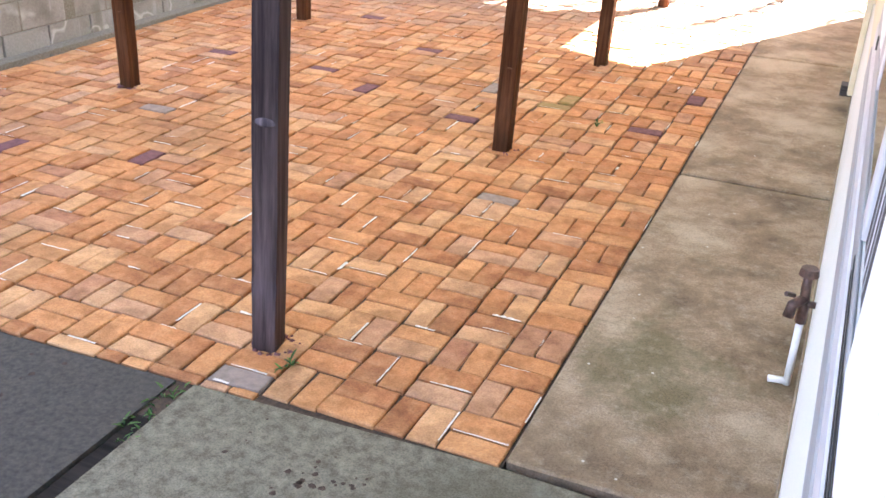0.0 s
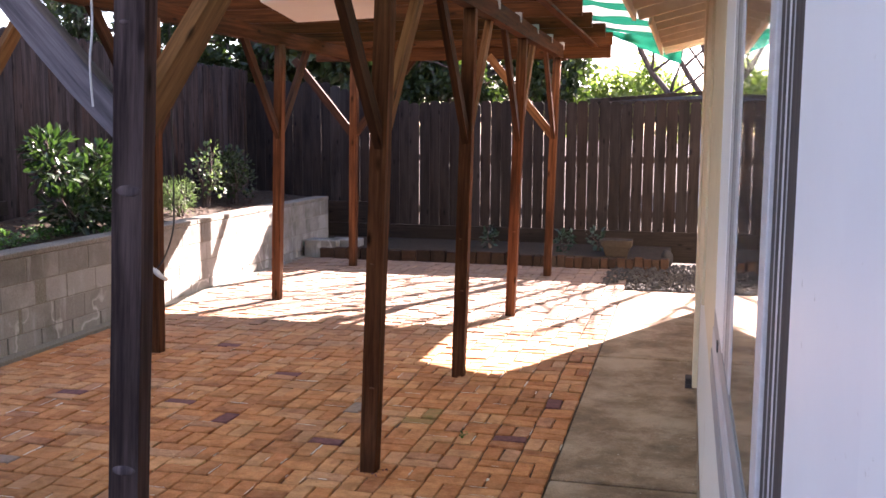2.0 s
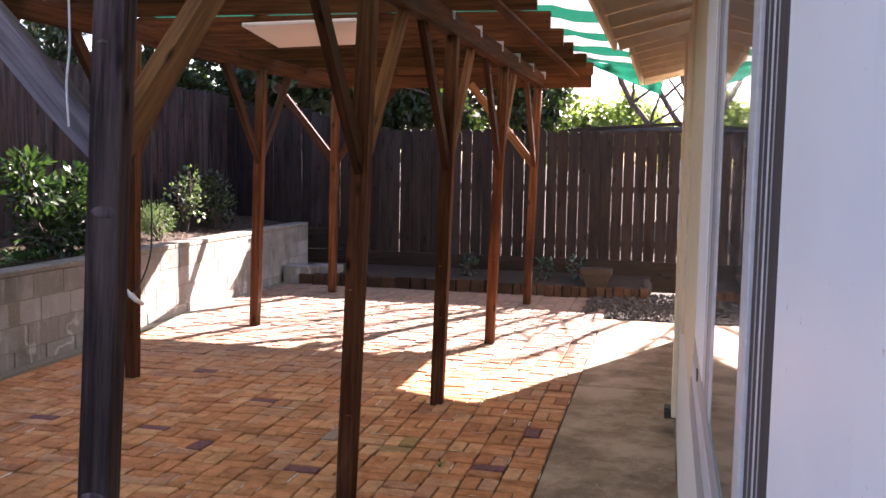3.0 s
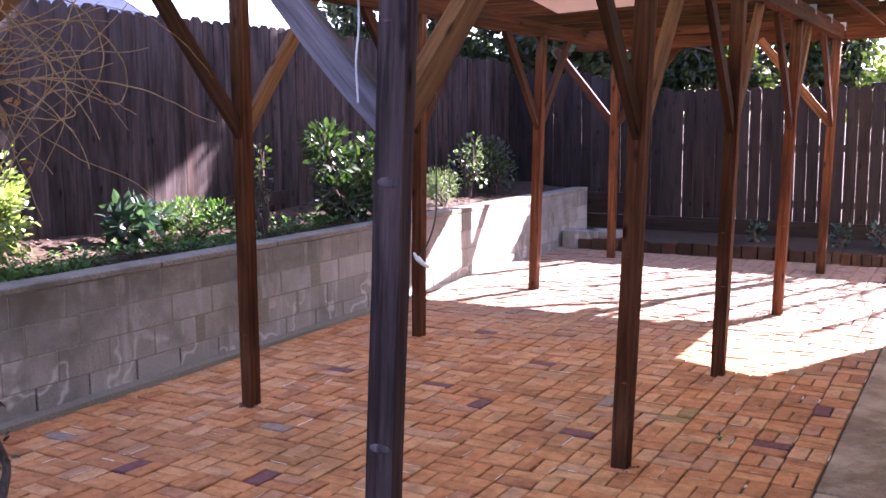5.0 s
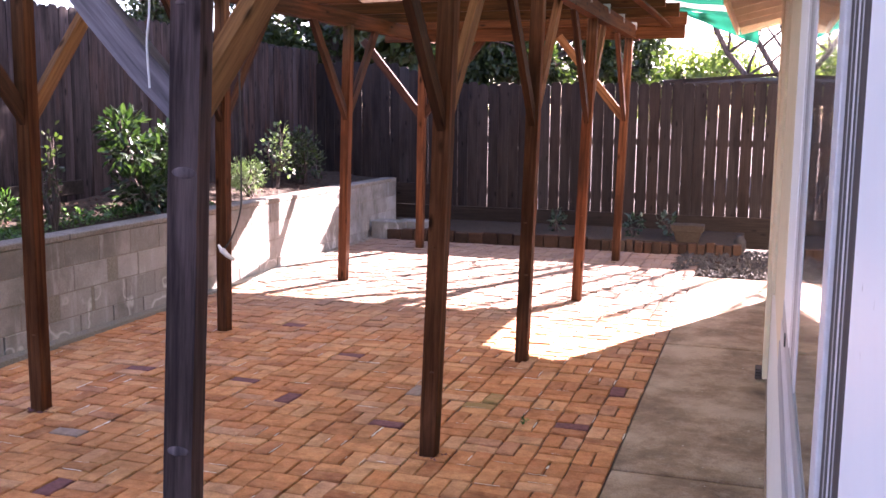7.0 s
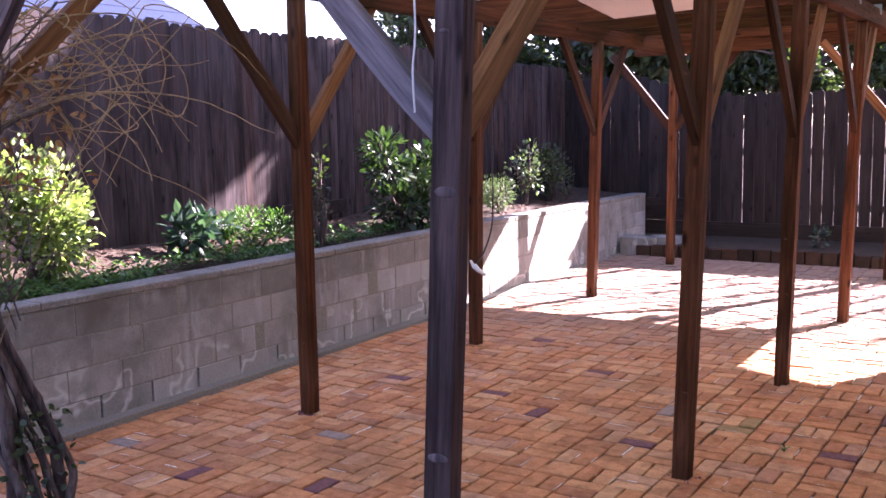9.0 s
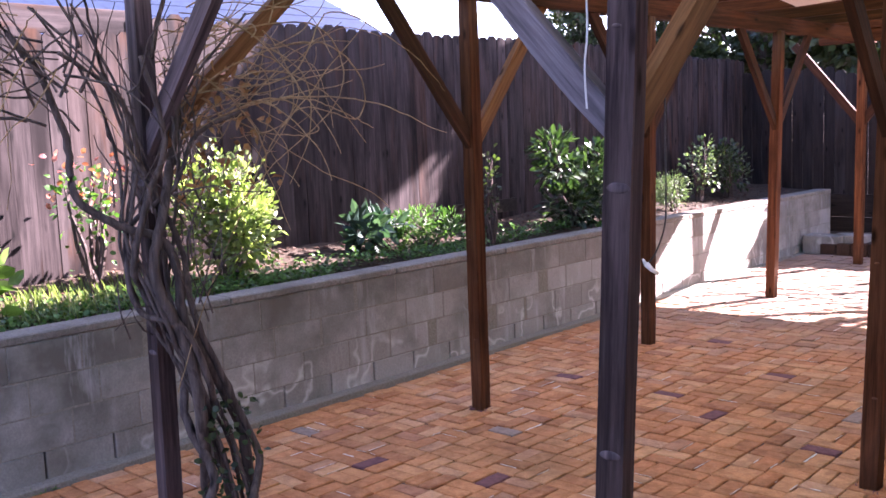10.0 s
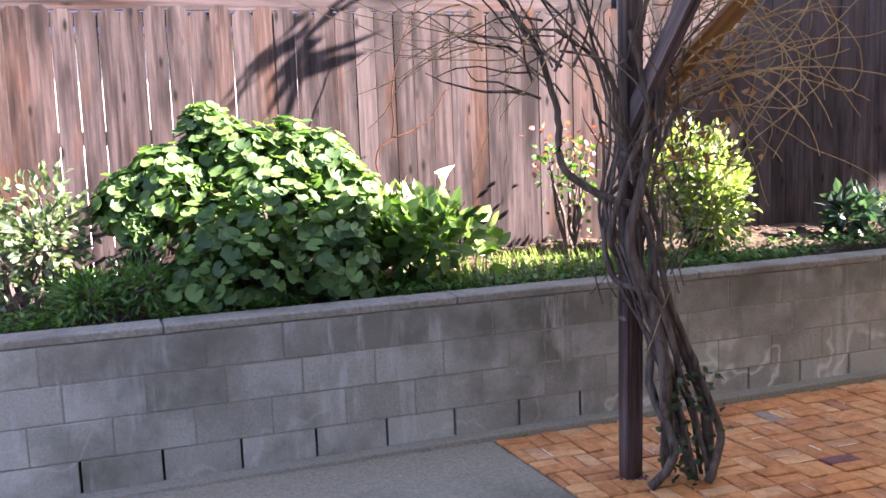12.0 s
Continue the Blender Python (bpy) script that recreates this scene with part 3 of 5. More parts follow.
for y0, y1 in ((-0.25, 2), (2, 5), (5, 8), (8, 9.9)):
    b = box_bm(-4.3, 0.005, y0, y1, -0.09, -0.014)
    for v in b.verts:
        v.co.z += gz(v.co.y)
    join(base, b)
patio = tagged(link_bm("patio_floor", base, SAND), "basket-weave paving of worn orange bricks with sandy joints", "paving", kind="structure")

M = 0.2045
BW, BL = 0.0975, 0.2005
SPECIAL = [(-2.18, 4.25, BRICK_DARK), (-2.57, 3.41, BRICK_DARK), (-2.05, 3.23, BRICK_DARK), (-3.43, 3.48, BRICK_DARK), (-3.03, 2.23, BRICK_GREY),
           (-4.07, 1.43, BRICK_GREY), (-0.34, 3.2, BRICK_DARK), (-0.86, 3.62, BRICK_GREEN), (-0.95, 3.5, BRICK_GREEN), (-0.72, 1.9, BRICK_GREY),
           (-2.45, 1.62, BRICK_DARK), (-1.45, 3.6, BRICK_GREY), (-0.95, 0.06, BRICK_GREY), (-0.12, 4.0, BRICK_DARK), (-1.32, 2.95, BRICK_DARK),
           (-3.25, 1.25, BRICK_DARK), (-2.9, 4.9, BRICK_DARK)]
places = []
for i in range(21):
    for j in range(-1, 48):
        cx, cy = -(i + .5) * M, (j + .5) * M
        for s in (-1, 1):
            if (i + j) % 2 == 0:
                places.append((cx, cy + s * M / 4, BL, BW))
            else:
                places.append((cx + s * M / 4, cy, BW, BL))
rest_v, rest_f = [], []
singles = []


WORN = random.Random(41)
RING = ((-1, -1), (0, -1), (1, -1), (1, 0), (1, 1), (0, 1), (-1, 1), (-1, 0))


def brick_verts(w, l, h=0.05, c=0.0045, jit=0.0):
    """Three rings of eight points: worn corners and slightly wavy edges."""
    lift = [R(-jit, jit) for s in range(4)]
    o = []
    wear = [(WORN.uniform(-.0022, .0015), WORN.uniform(0, .0025) if s % 2 == 0 else 0) for s in range(8)]
    for z, q in ((-h, 0), (-c, 0), (0, c)):
        for s, (sx, sy) in enumerate(RING):
            e, r = wear[s]
            up = (lift[s // 2] + (lift[(s // 2 + s % 2) % 4])) / 2 if q else 0
            k = q + r - e - .0012 + (WORN.uniform(-.001, .0015) if q else 0)
            o.append((sx * (w / 2 - k), sy * (l / 2 - k), z + up))
    return o


BF = [tuple(range(16, 24))] + [(a + k, a + (k + 1) % 8, a + 8 + (k + 1) % 8, a + 8 + k) for a in (0, 8) for k in range(8)]
shared = {}
slivers = Soup()
taken = set()
for sx, sy, sm in SPECIAL:
    k = min(range(len(places)), key=lambda q: (places[q][0] - sx) ** 2 + (places[q][1] - sy) ** 2)
    taken.add((k, sm))
special = {k: sm for k, sm in taken}
for k, (x, y, w, l) in enumerate(places):
    lo, hi = y - l / 2, y + l / 2
    lim = edge_y(x) + 0.004
    if hi < lim + 0.03:
        continue
    if lo < lim:
        lo = lim
        y, l = (lo + hi) / 2, hi - lo
    w2, l2 = w * R(.935, .995), l * R(.955, 1.0)
    z = gz(y) + R(-.006, .004)
    tilt = (R(-.03, .03), R(-.03, .03))
    rot = R(-.03, .03)
    if k in special or (x > -2.0 and y < 2.6 and len(singles) < 295):
        key = (round(w, 3), round(l, 3), random.randrange(3))
        if key not in shared:
            me = bpy.data.meshes.new("brick")
            me.from_pydata(brick_verts(w * R(.95, .99), l * R(.97, .995)), [], BF)
            me.materials.append(BRICK)
            shared[key] = me
        singles.append((key, (x, y, z), tilt, rot, special.get(k)))
    else:
        o = len(rest_v)
        e = Euler((tilt[0], tilt[1], rot)).to_matrix()
        rest_v += [tuple(e @ Vector(p) + Vector((x, y, z))) for p in brick_verts(w2, l2, jit=.0015)]
        rest_f += [tuple(q + o for q in f) for f in BF]
    if random.random() < 0.14 and y < 6:
        # a thin uneven line of mortar along one side of the brick
        t0, t1 = R(.02, .3), R(.55, .98)
        q = R(.002, .005) if random.random() < .75 else R(.006, .011)
        a, c = [], []
        for s in range(6):
            f = t0 + (t1 - t0) * s / 5 - .5
            e = q * R(.5, 1.3)
            if w > l:
                a.append((x + w * f, y + l / 2 - .001 - R(0, .002), gz(y) - .0012))
                c.append((x + w * f, y + l / 2 + e, gz(y) - .0012))
            else:
                a.append((x + w / 2 - .001 - R(0, .002), y + l * f, gz(y) - .0012))
                c.append((x + w / 2 + e, y + l * f, gz(y) - .0012))
        slivers.add(a + c, [(s, s + 6, s + 7, s + 1) if w <= l else (s, s + 1, s + 7, s + 6) for s in range(5)])
for x, y, w, l in places:
    # more mortar, thicker and whiter towards the house
    if not (edge_y(x) + .12 < y < 5 and WORN.random() < (.17 if x > -2.2 and y < 2.8 else .07)):
        continue
    t0, t1 = WORN.uniform(.0, .4), WORN.uniform(.55, 1.0)
    q = WORN.uniform(.003, .007) if WORN.random() < .85 else WORN.uniform(.010, .016)
    side = [], []
    for s in range(9):
        f = t0 + (t1 - t0) * s / 8 - .5
        e = q * WORN.uniform(.35, 1.2) * (.4 if s in (0, 8) else 1)
        g = WORN.uniform(-.001, .003)
        for points, d in zip(side, (-g, e)):
            points.append((x + w * f, y + l / 2 + d, gz(y) - .0004) if w > l else (x + w / 2 + d, y + l * f, gz(y) - .0004))
    slivers.add(side[0] + side[1], [(s, s + 9, s + 10, s + 1) if w <= l else (s, s + 1, s + 10, s + 9) for s in range(8)])
for px, py in ((-.93, .27), (-.935, 2.53), (-3.46, .22), (-3.395, 2.48)):
    foot = Soup()
    for s in range(26):
        t = R(0, 6.28)
        r = R(.05, .085)
        foot.chip((px + math.cos(t) * r, py + math.sin(t) * r, gz(py) - .002), R(.008, .018), .7)
    tagged(foot.link("brick_rubble", BRICK_DARK), "broken brick and dark crumbs round the post's foot", "rubble", kind="stuff")
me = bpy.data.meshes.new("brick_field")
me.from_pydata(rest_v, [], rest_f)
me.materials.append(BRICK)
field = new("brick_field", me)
field.parent = patio
tagged(field, kind="stuff")
tagged(slivers.link("mortar_smears", SLIVER), "thin white mortar smears in the brick joints", "mortar", kind="stuff")


# ---- block wall ----
WX = -4.40
wall = thing("wall_west", WX, 3, 0, "low retaining wall of stained grey concrete blocks with a cap", "wall", kind="structure")
under(link_bm("mortar_core", box_bm(WX - 0.19, WX - 0.003, -6, 10.95, 0.182, 0.787), MORTAR), wall)
under(link_bm("earth_core", box_bm(WX - 0.19, WX - 0.07, -6, 10.95, -0.1, 0.181), SAND), wall)
blocks = []
for c, (phase, z0, z1) in enumerate(((-0.37, -0.03, 0.180), (-0.20, 0.186, 0.383), (-0.43, 0.389, 0.583), (-0.527, 0.589, 0.785))):
    y = phase - 0.406 * 14
    while y < 10.9:
        y1 = min(y + (0.392 if c == 0 else 0.400), 10.945)
        if y1 > -6:
            blocks.append((max(y, -6), y1, z0, z1))
        y += 0.406
y = -6
while y < 10.9:
    y1 = min(y + R(1.0, 1.7), 10.96)
    under(link_bm("cap", box_bm(WX - 0.2, WX + 0.005, y, y1 - 0.006, 0.789, 0.838, 0.008), CAP), wall)
    y = y1

soil = bmesh.new()
bmesh.ops.create_grid(soil, x_segments=10, y_segments=130, size=1)
for v in soil.verts:
    v.co = Vector((-5.25 + v.co.x * 0.66, 2.7 + v.co.y * 8.8, 0))
    v.co.z = 0.76 + 0.10 * (-4.6 - v.co.x) + noise.noise(Vector((v.co.x * 3, v.co.y * 3, 1))) * 0.05
tagged(link_bm("planter_soil", soil, EARTH, True), "dark mulched soil of the raised bed", "soil", kind="structure")
mul = Soup()
for i in range(5200):
    x, y = R(-5.85, -4.62), R(-5, 11)
    mul.chip((x, y, 0.765 + 0.10 * (-4.6 - x) + noise.noise(Vector((x * 3, y * 3, 1))) * 0.05), R(.012, .035), .4)
tagged(mul.link("mulch", MULCH), "scattered bark mulch and dry leaves on the bed", "mulch", kind="stuff")


# ---- fences ----
def board_mesh(w, h, t=0.018, ears=True):
    c = 0.035 if ears else 0.0
    prof = [(-w / 2, 0), (w / 2, 0), (w / 2, h - c), (w / 2 - c, h), (-w / 2 + c, h), (-w / 2, h - c)] if ears else [(-w / 2, 0), (w / 2, 0), (w / 2, h), (-w / 2, h)]
    n = len(prof)
    vs = [(x, -t / 2, z) for x, z in prof] + [(x, t / 2, z) for x, z in prof]
    fs = [tuple(range(n)), tuple(range(2 * n - 1, n - 1, -1))] + [(k + n, (k + 1) % n + n, (k + 1) % n, k) for k in range(n)]
    me = bpy.data.meshes.new("board")
    me.from_pydata(vs, [], fs)
    return me


def fence(name, label, start, end, z0, h, w, gap, material, rail_side, drop=None, lap=0.985):
    a, b = Vector(start), Vector(end)
    n = (b - a).normalized()
    turn = math.atan2(n.y, n.x)
    f = thing(name, *((a + b) / 2), z0, label, "fence", kind="structure")
    metas = []
    for k in range(4):
        me = board_mesh(w * R(.985, 1.0), h)
        me.materials.append(material)
        metas.append(me)
    d = 0.0
    total = (b - a).length
    while d < total:
        p = a + n * (d + w / 2) + Vector((-n.y, n.x)) * R(-.003, .003)
        ob = new("board", random.choice(metas))
        under(ob, f)
        lower = drop(d) if drop else 0.0
        ob.matrix_basis = Matrix.Translation((p.x, p.y, z0 + R(-.02, .02) - lower)) @ Euler((R(-.002, .002), R(-.0018, .0018), turn + R(-.012, .012))).to_matrix().to_4x4()
        d += w * lap + gap * (R(.5, 1.3) if random.random() < 0.8 else R(1.3, 2.2))
    side = Vector((-n.y, n.x)) * rail_side
    for z in (0.25, 1.0, h - 0.25):
        p, q = a + side * 0.032, b + side * 0.032
        under(timber("rail", (*p, z0 + z), (*q, z0 + z), 0.04, 0.09, material), f)
    d = 0.4
    while d < total:
        p = a + n * d + side * 0.10
        under(link_bm("post", box_bm(p.x - .045, p.x + .045, p.y - .045, p.y + .045, -0.1, z0 + h - .1, .005), material), f)
        d += 2.4
    return f


YF, XF = 11.4, -5.9
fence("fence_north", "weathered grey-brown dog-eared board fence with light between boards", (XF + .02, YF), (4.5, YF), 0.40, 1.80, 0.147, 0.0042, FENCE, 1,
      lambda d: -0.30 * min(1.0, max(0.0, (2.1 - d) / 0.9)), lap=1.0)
fence("fence_west", "sun-bleached red-brown board fence behind the raised bed", (XF, -7.0), (XF, YF - .02), 0.80, 2.0, 0.137, 0.002, FENCE_L, 1,
      lambda d: 0.18 if d < 8.6 else (0.03 if d < 15.8 else 0.11), lap=0.999)
cap_board = thing("fence_board_cap", XF - .04, -2.7, 2.6, "weathered board nailed along the top of the side fence", "board", kind="structure")
under(timber("plank", (XF - .035, -7.0, 2.70), (XF - .035, 1.6, 2.70), .025, .19, FENCE_L), cap_board)
kick = thing("kickboard", -1, YF - .03, 0.2, "dark damp timber kickboard under the fence", "board", kind="structure")
under(link_bm("plank", box_bm(-4.6, 4.5, YF - .06, YF - .015, 0.0, 0.42, .004), RAIL), kick)
under(link_bm("plank", box_bm(-5.88, -3.75, YF - .058, YF - .013, 0.424, 0.74, .004), RAIL), kick)

# raised bed before the north fence, edged with upright bricks
bed = bmesh.new()
box_bm(-4.6, 0.45, 10.0, YF - .07, -0.1, 0.22, bm=bed)
tagged(link_bm("bed_soil", bed, EARTH), "dark soil bed along the fence", "soil", kind="structure")
border = thing("brick_border", -2, 9.95, 0.1, "row of upright old bricks edging the bed", "border", kind="structure")
x = -4.1
while x < 0.42:
    w = R(.085, .1) if x > -1.3 else R(.16, .2)
    yb = 9.87 + 0.03 * math.sin(x * 2)
    b = box_bm(x, x + w, yb, yb + .1, 0.0, 0.24 + R(-.025, .015), .007)
    under(link_bm("brick", b, BORDER), border)
    x += w + R(.006, .02)
for px, py, w in ((-4.25, 10.0, .36), (-3.95, 10.15, .3)):
    tagged(link_bm("loose_block", box_bm(px - .1, px + w, py - .1, py + .2, 0.05, 0.32, .01), BLOCK), "loose grey concrete block at the bed's corner", "block", "loose blocks at the bed")
grav = Soup()
for i in range(2600):
    x, y = R(-.25, 1.6), R(8.35, 10.2)
    if x < 0.02 and y < 9.0 + x * 2:
        continue
    grav.chip((x, y, gz(y) - .005 + R(0, .03)), R(.012, .035), .8)
tagged(grav.link("gravel", GRAVEL), "grey gravel patch at the end of the strip", "gravel", kind="stuff")


# ---- house ----
HX = 0.752
house = thing("house", 3.5, 0, 0, "white-painted house wall with window, cream trim and open eaves", "house")
WY0, WY1, WZ0, WZ1 = -1.20, 1.035, 1.24, 2.45
wb = bmesh.new()
for y0, y1, z0, z1 in ((-6, 4.45, -0.1, WZ0), (-6, WY0, WZ0, 2.75), (WY1, 4.45, WZ0, 2.75), (WY0, WY1, WZ1, 2.75)):
    box_bm(HX, HX + .16, y0, y1, z0, z1, bm=wb)
bmesh.ops.remove_doubles(wb, verts=wb.verts[:], dist=1e-4)
under(link_bm("wall", wb, STUCCO), house)
under(link_bm("end_wall", box_bm(HX, 6, 4.452, 4.6, -0.1, 2.75), STUCCO), house)
under(link_bm("back_wall", box_bm(HX, 6, -6.15, -6.002, -0.1, 2.75), STUCCO), house)
under(link_bm("room_wall", box_bm(3.0, 3.1, -6, 4.45, -0.1, 2.75), CREAM), house)
under(link_bm("wing_wall", box_bm(0.86, 6, 4.602, 7.55, -0.1, 2.70), CREAM), house)
# window: stepped sill, casing, sash frames, ribbed track, panes
win = under(link_bm("window", box_bm(HX - .012, HX - .001, -2.9, 1.09, 1.00, 1.095, .004), ALU), house)
win["label"] = "aluminium sliding window with a stepped metal sill"
under(link_bm("sill_step", box_bm(HX - .009, HX - .001, -2.9, 1.07, 1.097, 1.170, .003), ALU_PALE), win)
under(link_bm("sill_step", box_bm(HX - .006, HX - .001, -2.9, 1.05, 1.172, 1.236, .002), ALU), win)
under(link_bm("glass", box_bm(HX - .002, HX + .004, -.80, .0, WZ0, WZ1 - .05), GLASS), win)
for name, y0, y1, x0, x1, m in (("casing", .38, 1.033, -.005, .05, WHITE), ("seal", .345, .378, -.003, .05, ALU_DARK), ("frame", .23, .343, -.004, .05, ALU_PALE), ("seal", .195, .228, -.003, .05, ALU_DARK),
                                ("frame", .07, .193, -.0035, .05, ALU), ("seal", .045, .068, -.003, .05, ALU_DARK), ("frame", -.048, .043, -.004, .05, ALU_PALE),
                                ("stile", -.861, -.758, -.004, .05, ALU_PALE), ("track", -.915, -.863, .002, .06, ALU_DARK), ("rib", -.926, -.917, .0015, .05, ALU), ("track", -.975, -.928, .002, .06, ALU_DARK),
                                ("rib", -.990, -.977, .0012, .05, ALU_PALE), ("track", -1.025, -.992, .002, .06, ALU_DARK), ("rib", -1.036, -1.027, .0015, .05, ALU), ("track", -1.150, -1.038, .002, .06, ALU_DARK),
                                ("rib", -1.162, -1.152, .0015, .05, ALU), ("track", -1.199, -1.164, .002, .06, ALU_DARK)):
    under(link_bm(name, box_bm(HX + x0, HX + x1, y0, y1, WZ0 if name != "casing" else 1.18, WZ1, .001 if y1 - y0 < .03 else .002), m), win)
under(link_bm("head_rail", box_bm(HX - .006, HX + .05, WY0, WY1, WZ1 - .05, WZ1 - .002, .003), ALU), win)
under(link_bm("latch", box_bm(HX - .010, HX - .0055, .60, .64, 1.185, 1.215, .001), RUBBER), win)
for z in (1.190, 1.212):
    under(link_bm("track_groove", box_bm(HX - .0075, HX - .0065, -2.9, -.86, z, z + .007, .0003), RUBBER), win)
under(link_bm("corner_board", box_bm(HX - .034, HX - .002, 4.10, 4.40, 0.16, 2.60, .004), CREAM), house)
under(link_bm("corner_board", box_bm(HX - .020, HX - .002, 2.70, 4.098, 0.95, 2.60, .004), CREAM), house)
under(link_bm("corner_board", box_bm(HX - .006, HX - .001, 1.037, 2.698, 0.95, 2.60, .002), CREAM), house)
under(link_bm("foundation", box_bm(HX - .006, HX - .001, -2.2, 4.45, -0.05, 0.12, .002), CONCRETE), house)
under(link_bm("panel", box_bm(HX - .006, HX - .001, -1.610, -1.203, 1.22, 2.7, .002), PANEL), house)["label"] = "flat white-painted panel over the sill"
under(link_bm("panel", box_bm(HX - .010, HX - .001, -6, -1.612, 1.22, 2.7, .004), PANEL), house)


def eave(y0, y1, x_out, z_out, x_in, z_in, z_roof):
    """An open eave: fascia, deck and rafter tails, with the roof over it."""
    n = max(2, int((x_in - x_out) / 0.14))
    for k in range(n):
        a, b = k / n, (k + 1) / n - .02
        xa, xb = x_out + (x_in - x_out) * a, x_out + (x_in - x_out) * b
        za, zb = z_out + .1 + (z_in - z_out) * a, z_out + .1 + (z_in - z_out) * b
        q = box_bm(xa, xb, y0, y1, 0, .018)
        for v in q.verts:
            v.co.z += za if abs(v.co.x - xa) < 1e-4 else zb
        under(link_bm("deck_board", q, SOFFIT), house)
    under(link_bm("fascia", box_bm(x_out - .03, x_out - .002, y0 - .03, y1 + .03, z_out - .02, z_out + .14, .004), CREAM), house)
    y = y0 + .02
    while y < y1:
        under(link_bm("rafter", bar_bm((x_out, y + .02, z_out + .045), (x_in, y + .02, z_in + .045), .045, .1, .003), CREAM), house)
        y += 0.55
    r = box_bm(x_out - .06, 6.5, y0 - .1, y1 + .05, 0, .05)
    for v in r.verts:
        v.co.z += z_out + .13 + (v.co.x - x_out) * 0.26
    under(link_bm("roof", r, ROOF), house)
    under(link_bm("barge_board", bar_bm((x_out, y1 + .01, z_out + .05), (6.4, y1 + .01, z_out + .05 + (6.4 - x_out) * .26), .03, .14, .003), CREAM), house)


eave(-6, 4.98, 0.25, 2.60, 0.76, 2.73, 3.0)
eave(5.1, 7.95, 0.36, 2.58, 0.86, 2.70, 3.0)


# ---- pergola ----
ROW_R = [(-0.952, 0.26), (-0.935, 2.53), (-0.92, 4.50), (-0.945, 6.72), (-0.935, 9.10)]
ROW_L = [(-3.46, 0.22), (-3.395, 2.48), (-3.41, 4.59), (-3.42, 6.92), (-3.42, 9.25)]
TOP_R = [(-0.82, 0.28), (-0.835, 2.53), (-0.85, 4.50), (-0.865, 6.72), (-0.865, 9.10)]
TOP_L = [(-3.44, 0.24), (-3.40, 2.50), (-3.365, 4.59), (-3.34, 6.92), (-3.385, 9.25)]
ZB = 2.64
pergola = thing("pergola", -2.2, 4.7, 0, "stained redwood pergola on ten braced posts", "pergola")
for row, top, left in ((ROW_R, TOP_R, False), (ROW_L, TOP_L, True)):
    for k, ((x, y), (tx, ty)) in enumerate(zip(row, top)):
        grey = k == 0
        z = gz(y) - 0.03
        w = 0.087
        p = under(timber("post", (x, y, z), (tx, ty, ZB), w, w, POST_GREY if grey else POST_RED, .009, 10, .0012, (0, 1, 0), True), pergola)
        if grey and not left:
            p.matrix_basis = p.matrix_basis @ Matrix.Rotation(radians(9), 4, "Z")
        back = p.matrix_basis.inverted()
        if grey:
            p["label"] = "grey weathered post"
        for kz, ks, kr in (((.85, 0, .036), (1.66, .004, .040), (2.12, -.015, .016)) if grey else ((.32 + .17 * k, .01, .016), (1.25 - .11 * k, -.012, .013))):
            kn = bmesh.new()
            bmesh.ops.create_icosphere(kn, subdivisions=2, radius=1)
            for v in kn.verts:
                v.co = Vector((v.co.x * kr + ks, v.co.y * .005 - w / 2 + .001, v.co.z * kr * .45 + kz))
            part("knot", kn, POST_GREY if grey else POST_RED, p, smooth=True)
        ways = [(0, -1), (0, 1)] if k not in (4,) else [(-1, 0), (0, -1)]
        if left and k == 4:
            ways = [(-1, 0), (1, 0)]
        if left and grey:
            ways = [(0, 1), (1, 0)]
        elif grey:
            ways = [(-1, 0), (0, 1)]
        for dx, dy in ways:
            zb = 1.80 if grey else 1.74
            f = (zb - z) / (ZB - z)
            px, py = x + (tx - x) * f, y + (ty - y) * f
            reach = (0.98 if dy > 0 else 0.84) if grey else 0.78
            w2, d2 = (0.055, 0.092) if grey else (0.045, 0.09)
            # the shaded or the lit copy, picked by how light falls on the brace
            m = BRACE_GREY if (grey and dx < 0) else ((BRACE_LIT if (dy > 0 or dx) and not (left and k > 1) else BRACE_SHADED_CANE) if not grey or dy > 0 else POST_GREY)
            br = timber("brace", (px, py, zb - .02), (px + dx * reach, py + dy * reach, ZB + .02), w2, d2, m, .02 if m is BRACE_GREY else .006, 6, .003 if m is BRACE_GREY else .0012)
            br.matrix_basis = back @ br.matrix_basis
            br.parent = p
for x in (-0.845, -3.385):
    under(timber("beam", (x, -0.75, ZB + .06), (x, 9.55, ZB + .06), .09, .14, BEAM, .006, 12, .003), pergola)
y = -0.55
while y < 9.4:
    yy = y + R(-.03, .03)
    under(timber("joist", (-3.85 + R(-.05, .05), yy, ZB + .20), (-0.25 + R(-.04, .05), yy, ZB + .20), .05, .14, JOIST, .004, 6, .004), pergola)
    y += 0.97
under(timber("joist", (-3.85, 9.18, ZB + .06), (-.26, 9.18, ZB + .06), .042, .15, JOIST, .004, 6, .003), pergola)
x = -3.7
while x < -0.3:
    under(timber("slat", (x, -0.75, ZB + .29), (x, 9.45, ZB + .29), .07, .022, BEAM, .003, 6, .004), pergola)
    x += 1.05

under(timber("slat", (-.44, -.75, ZB + .117), (-.44, 9.3, ZB + .117), .07, .022, JOIST, .003, 6, .004), pergola)
y = -0.55
while y < 9.4:
    c = box_bm(-.905, -.785, y - .045, y - .037, ZB + .10, ZB + .165, .001)
    box_bm(-.798, -.79, y - .043, y - .003, ZB + .08, ZB + .15, .001, bm=c)
    under(link_bm("steel_clip", c, ALU), pergola)
    y += 0.97

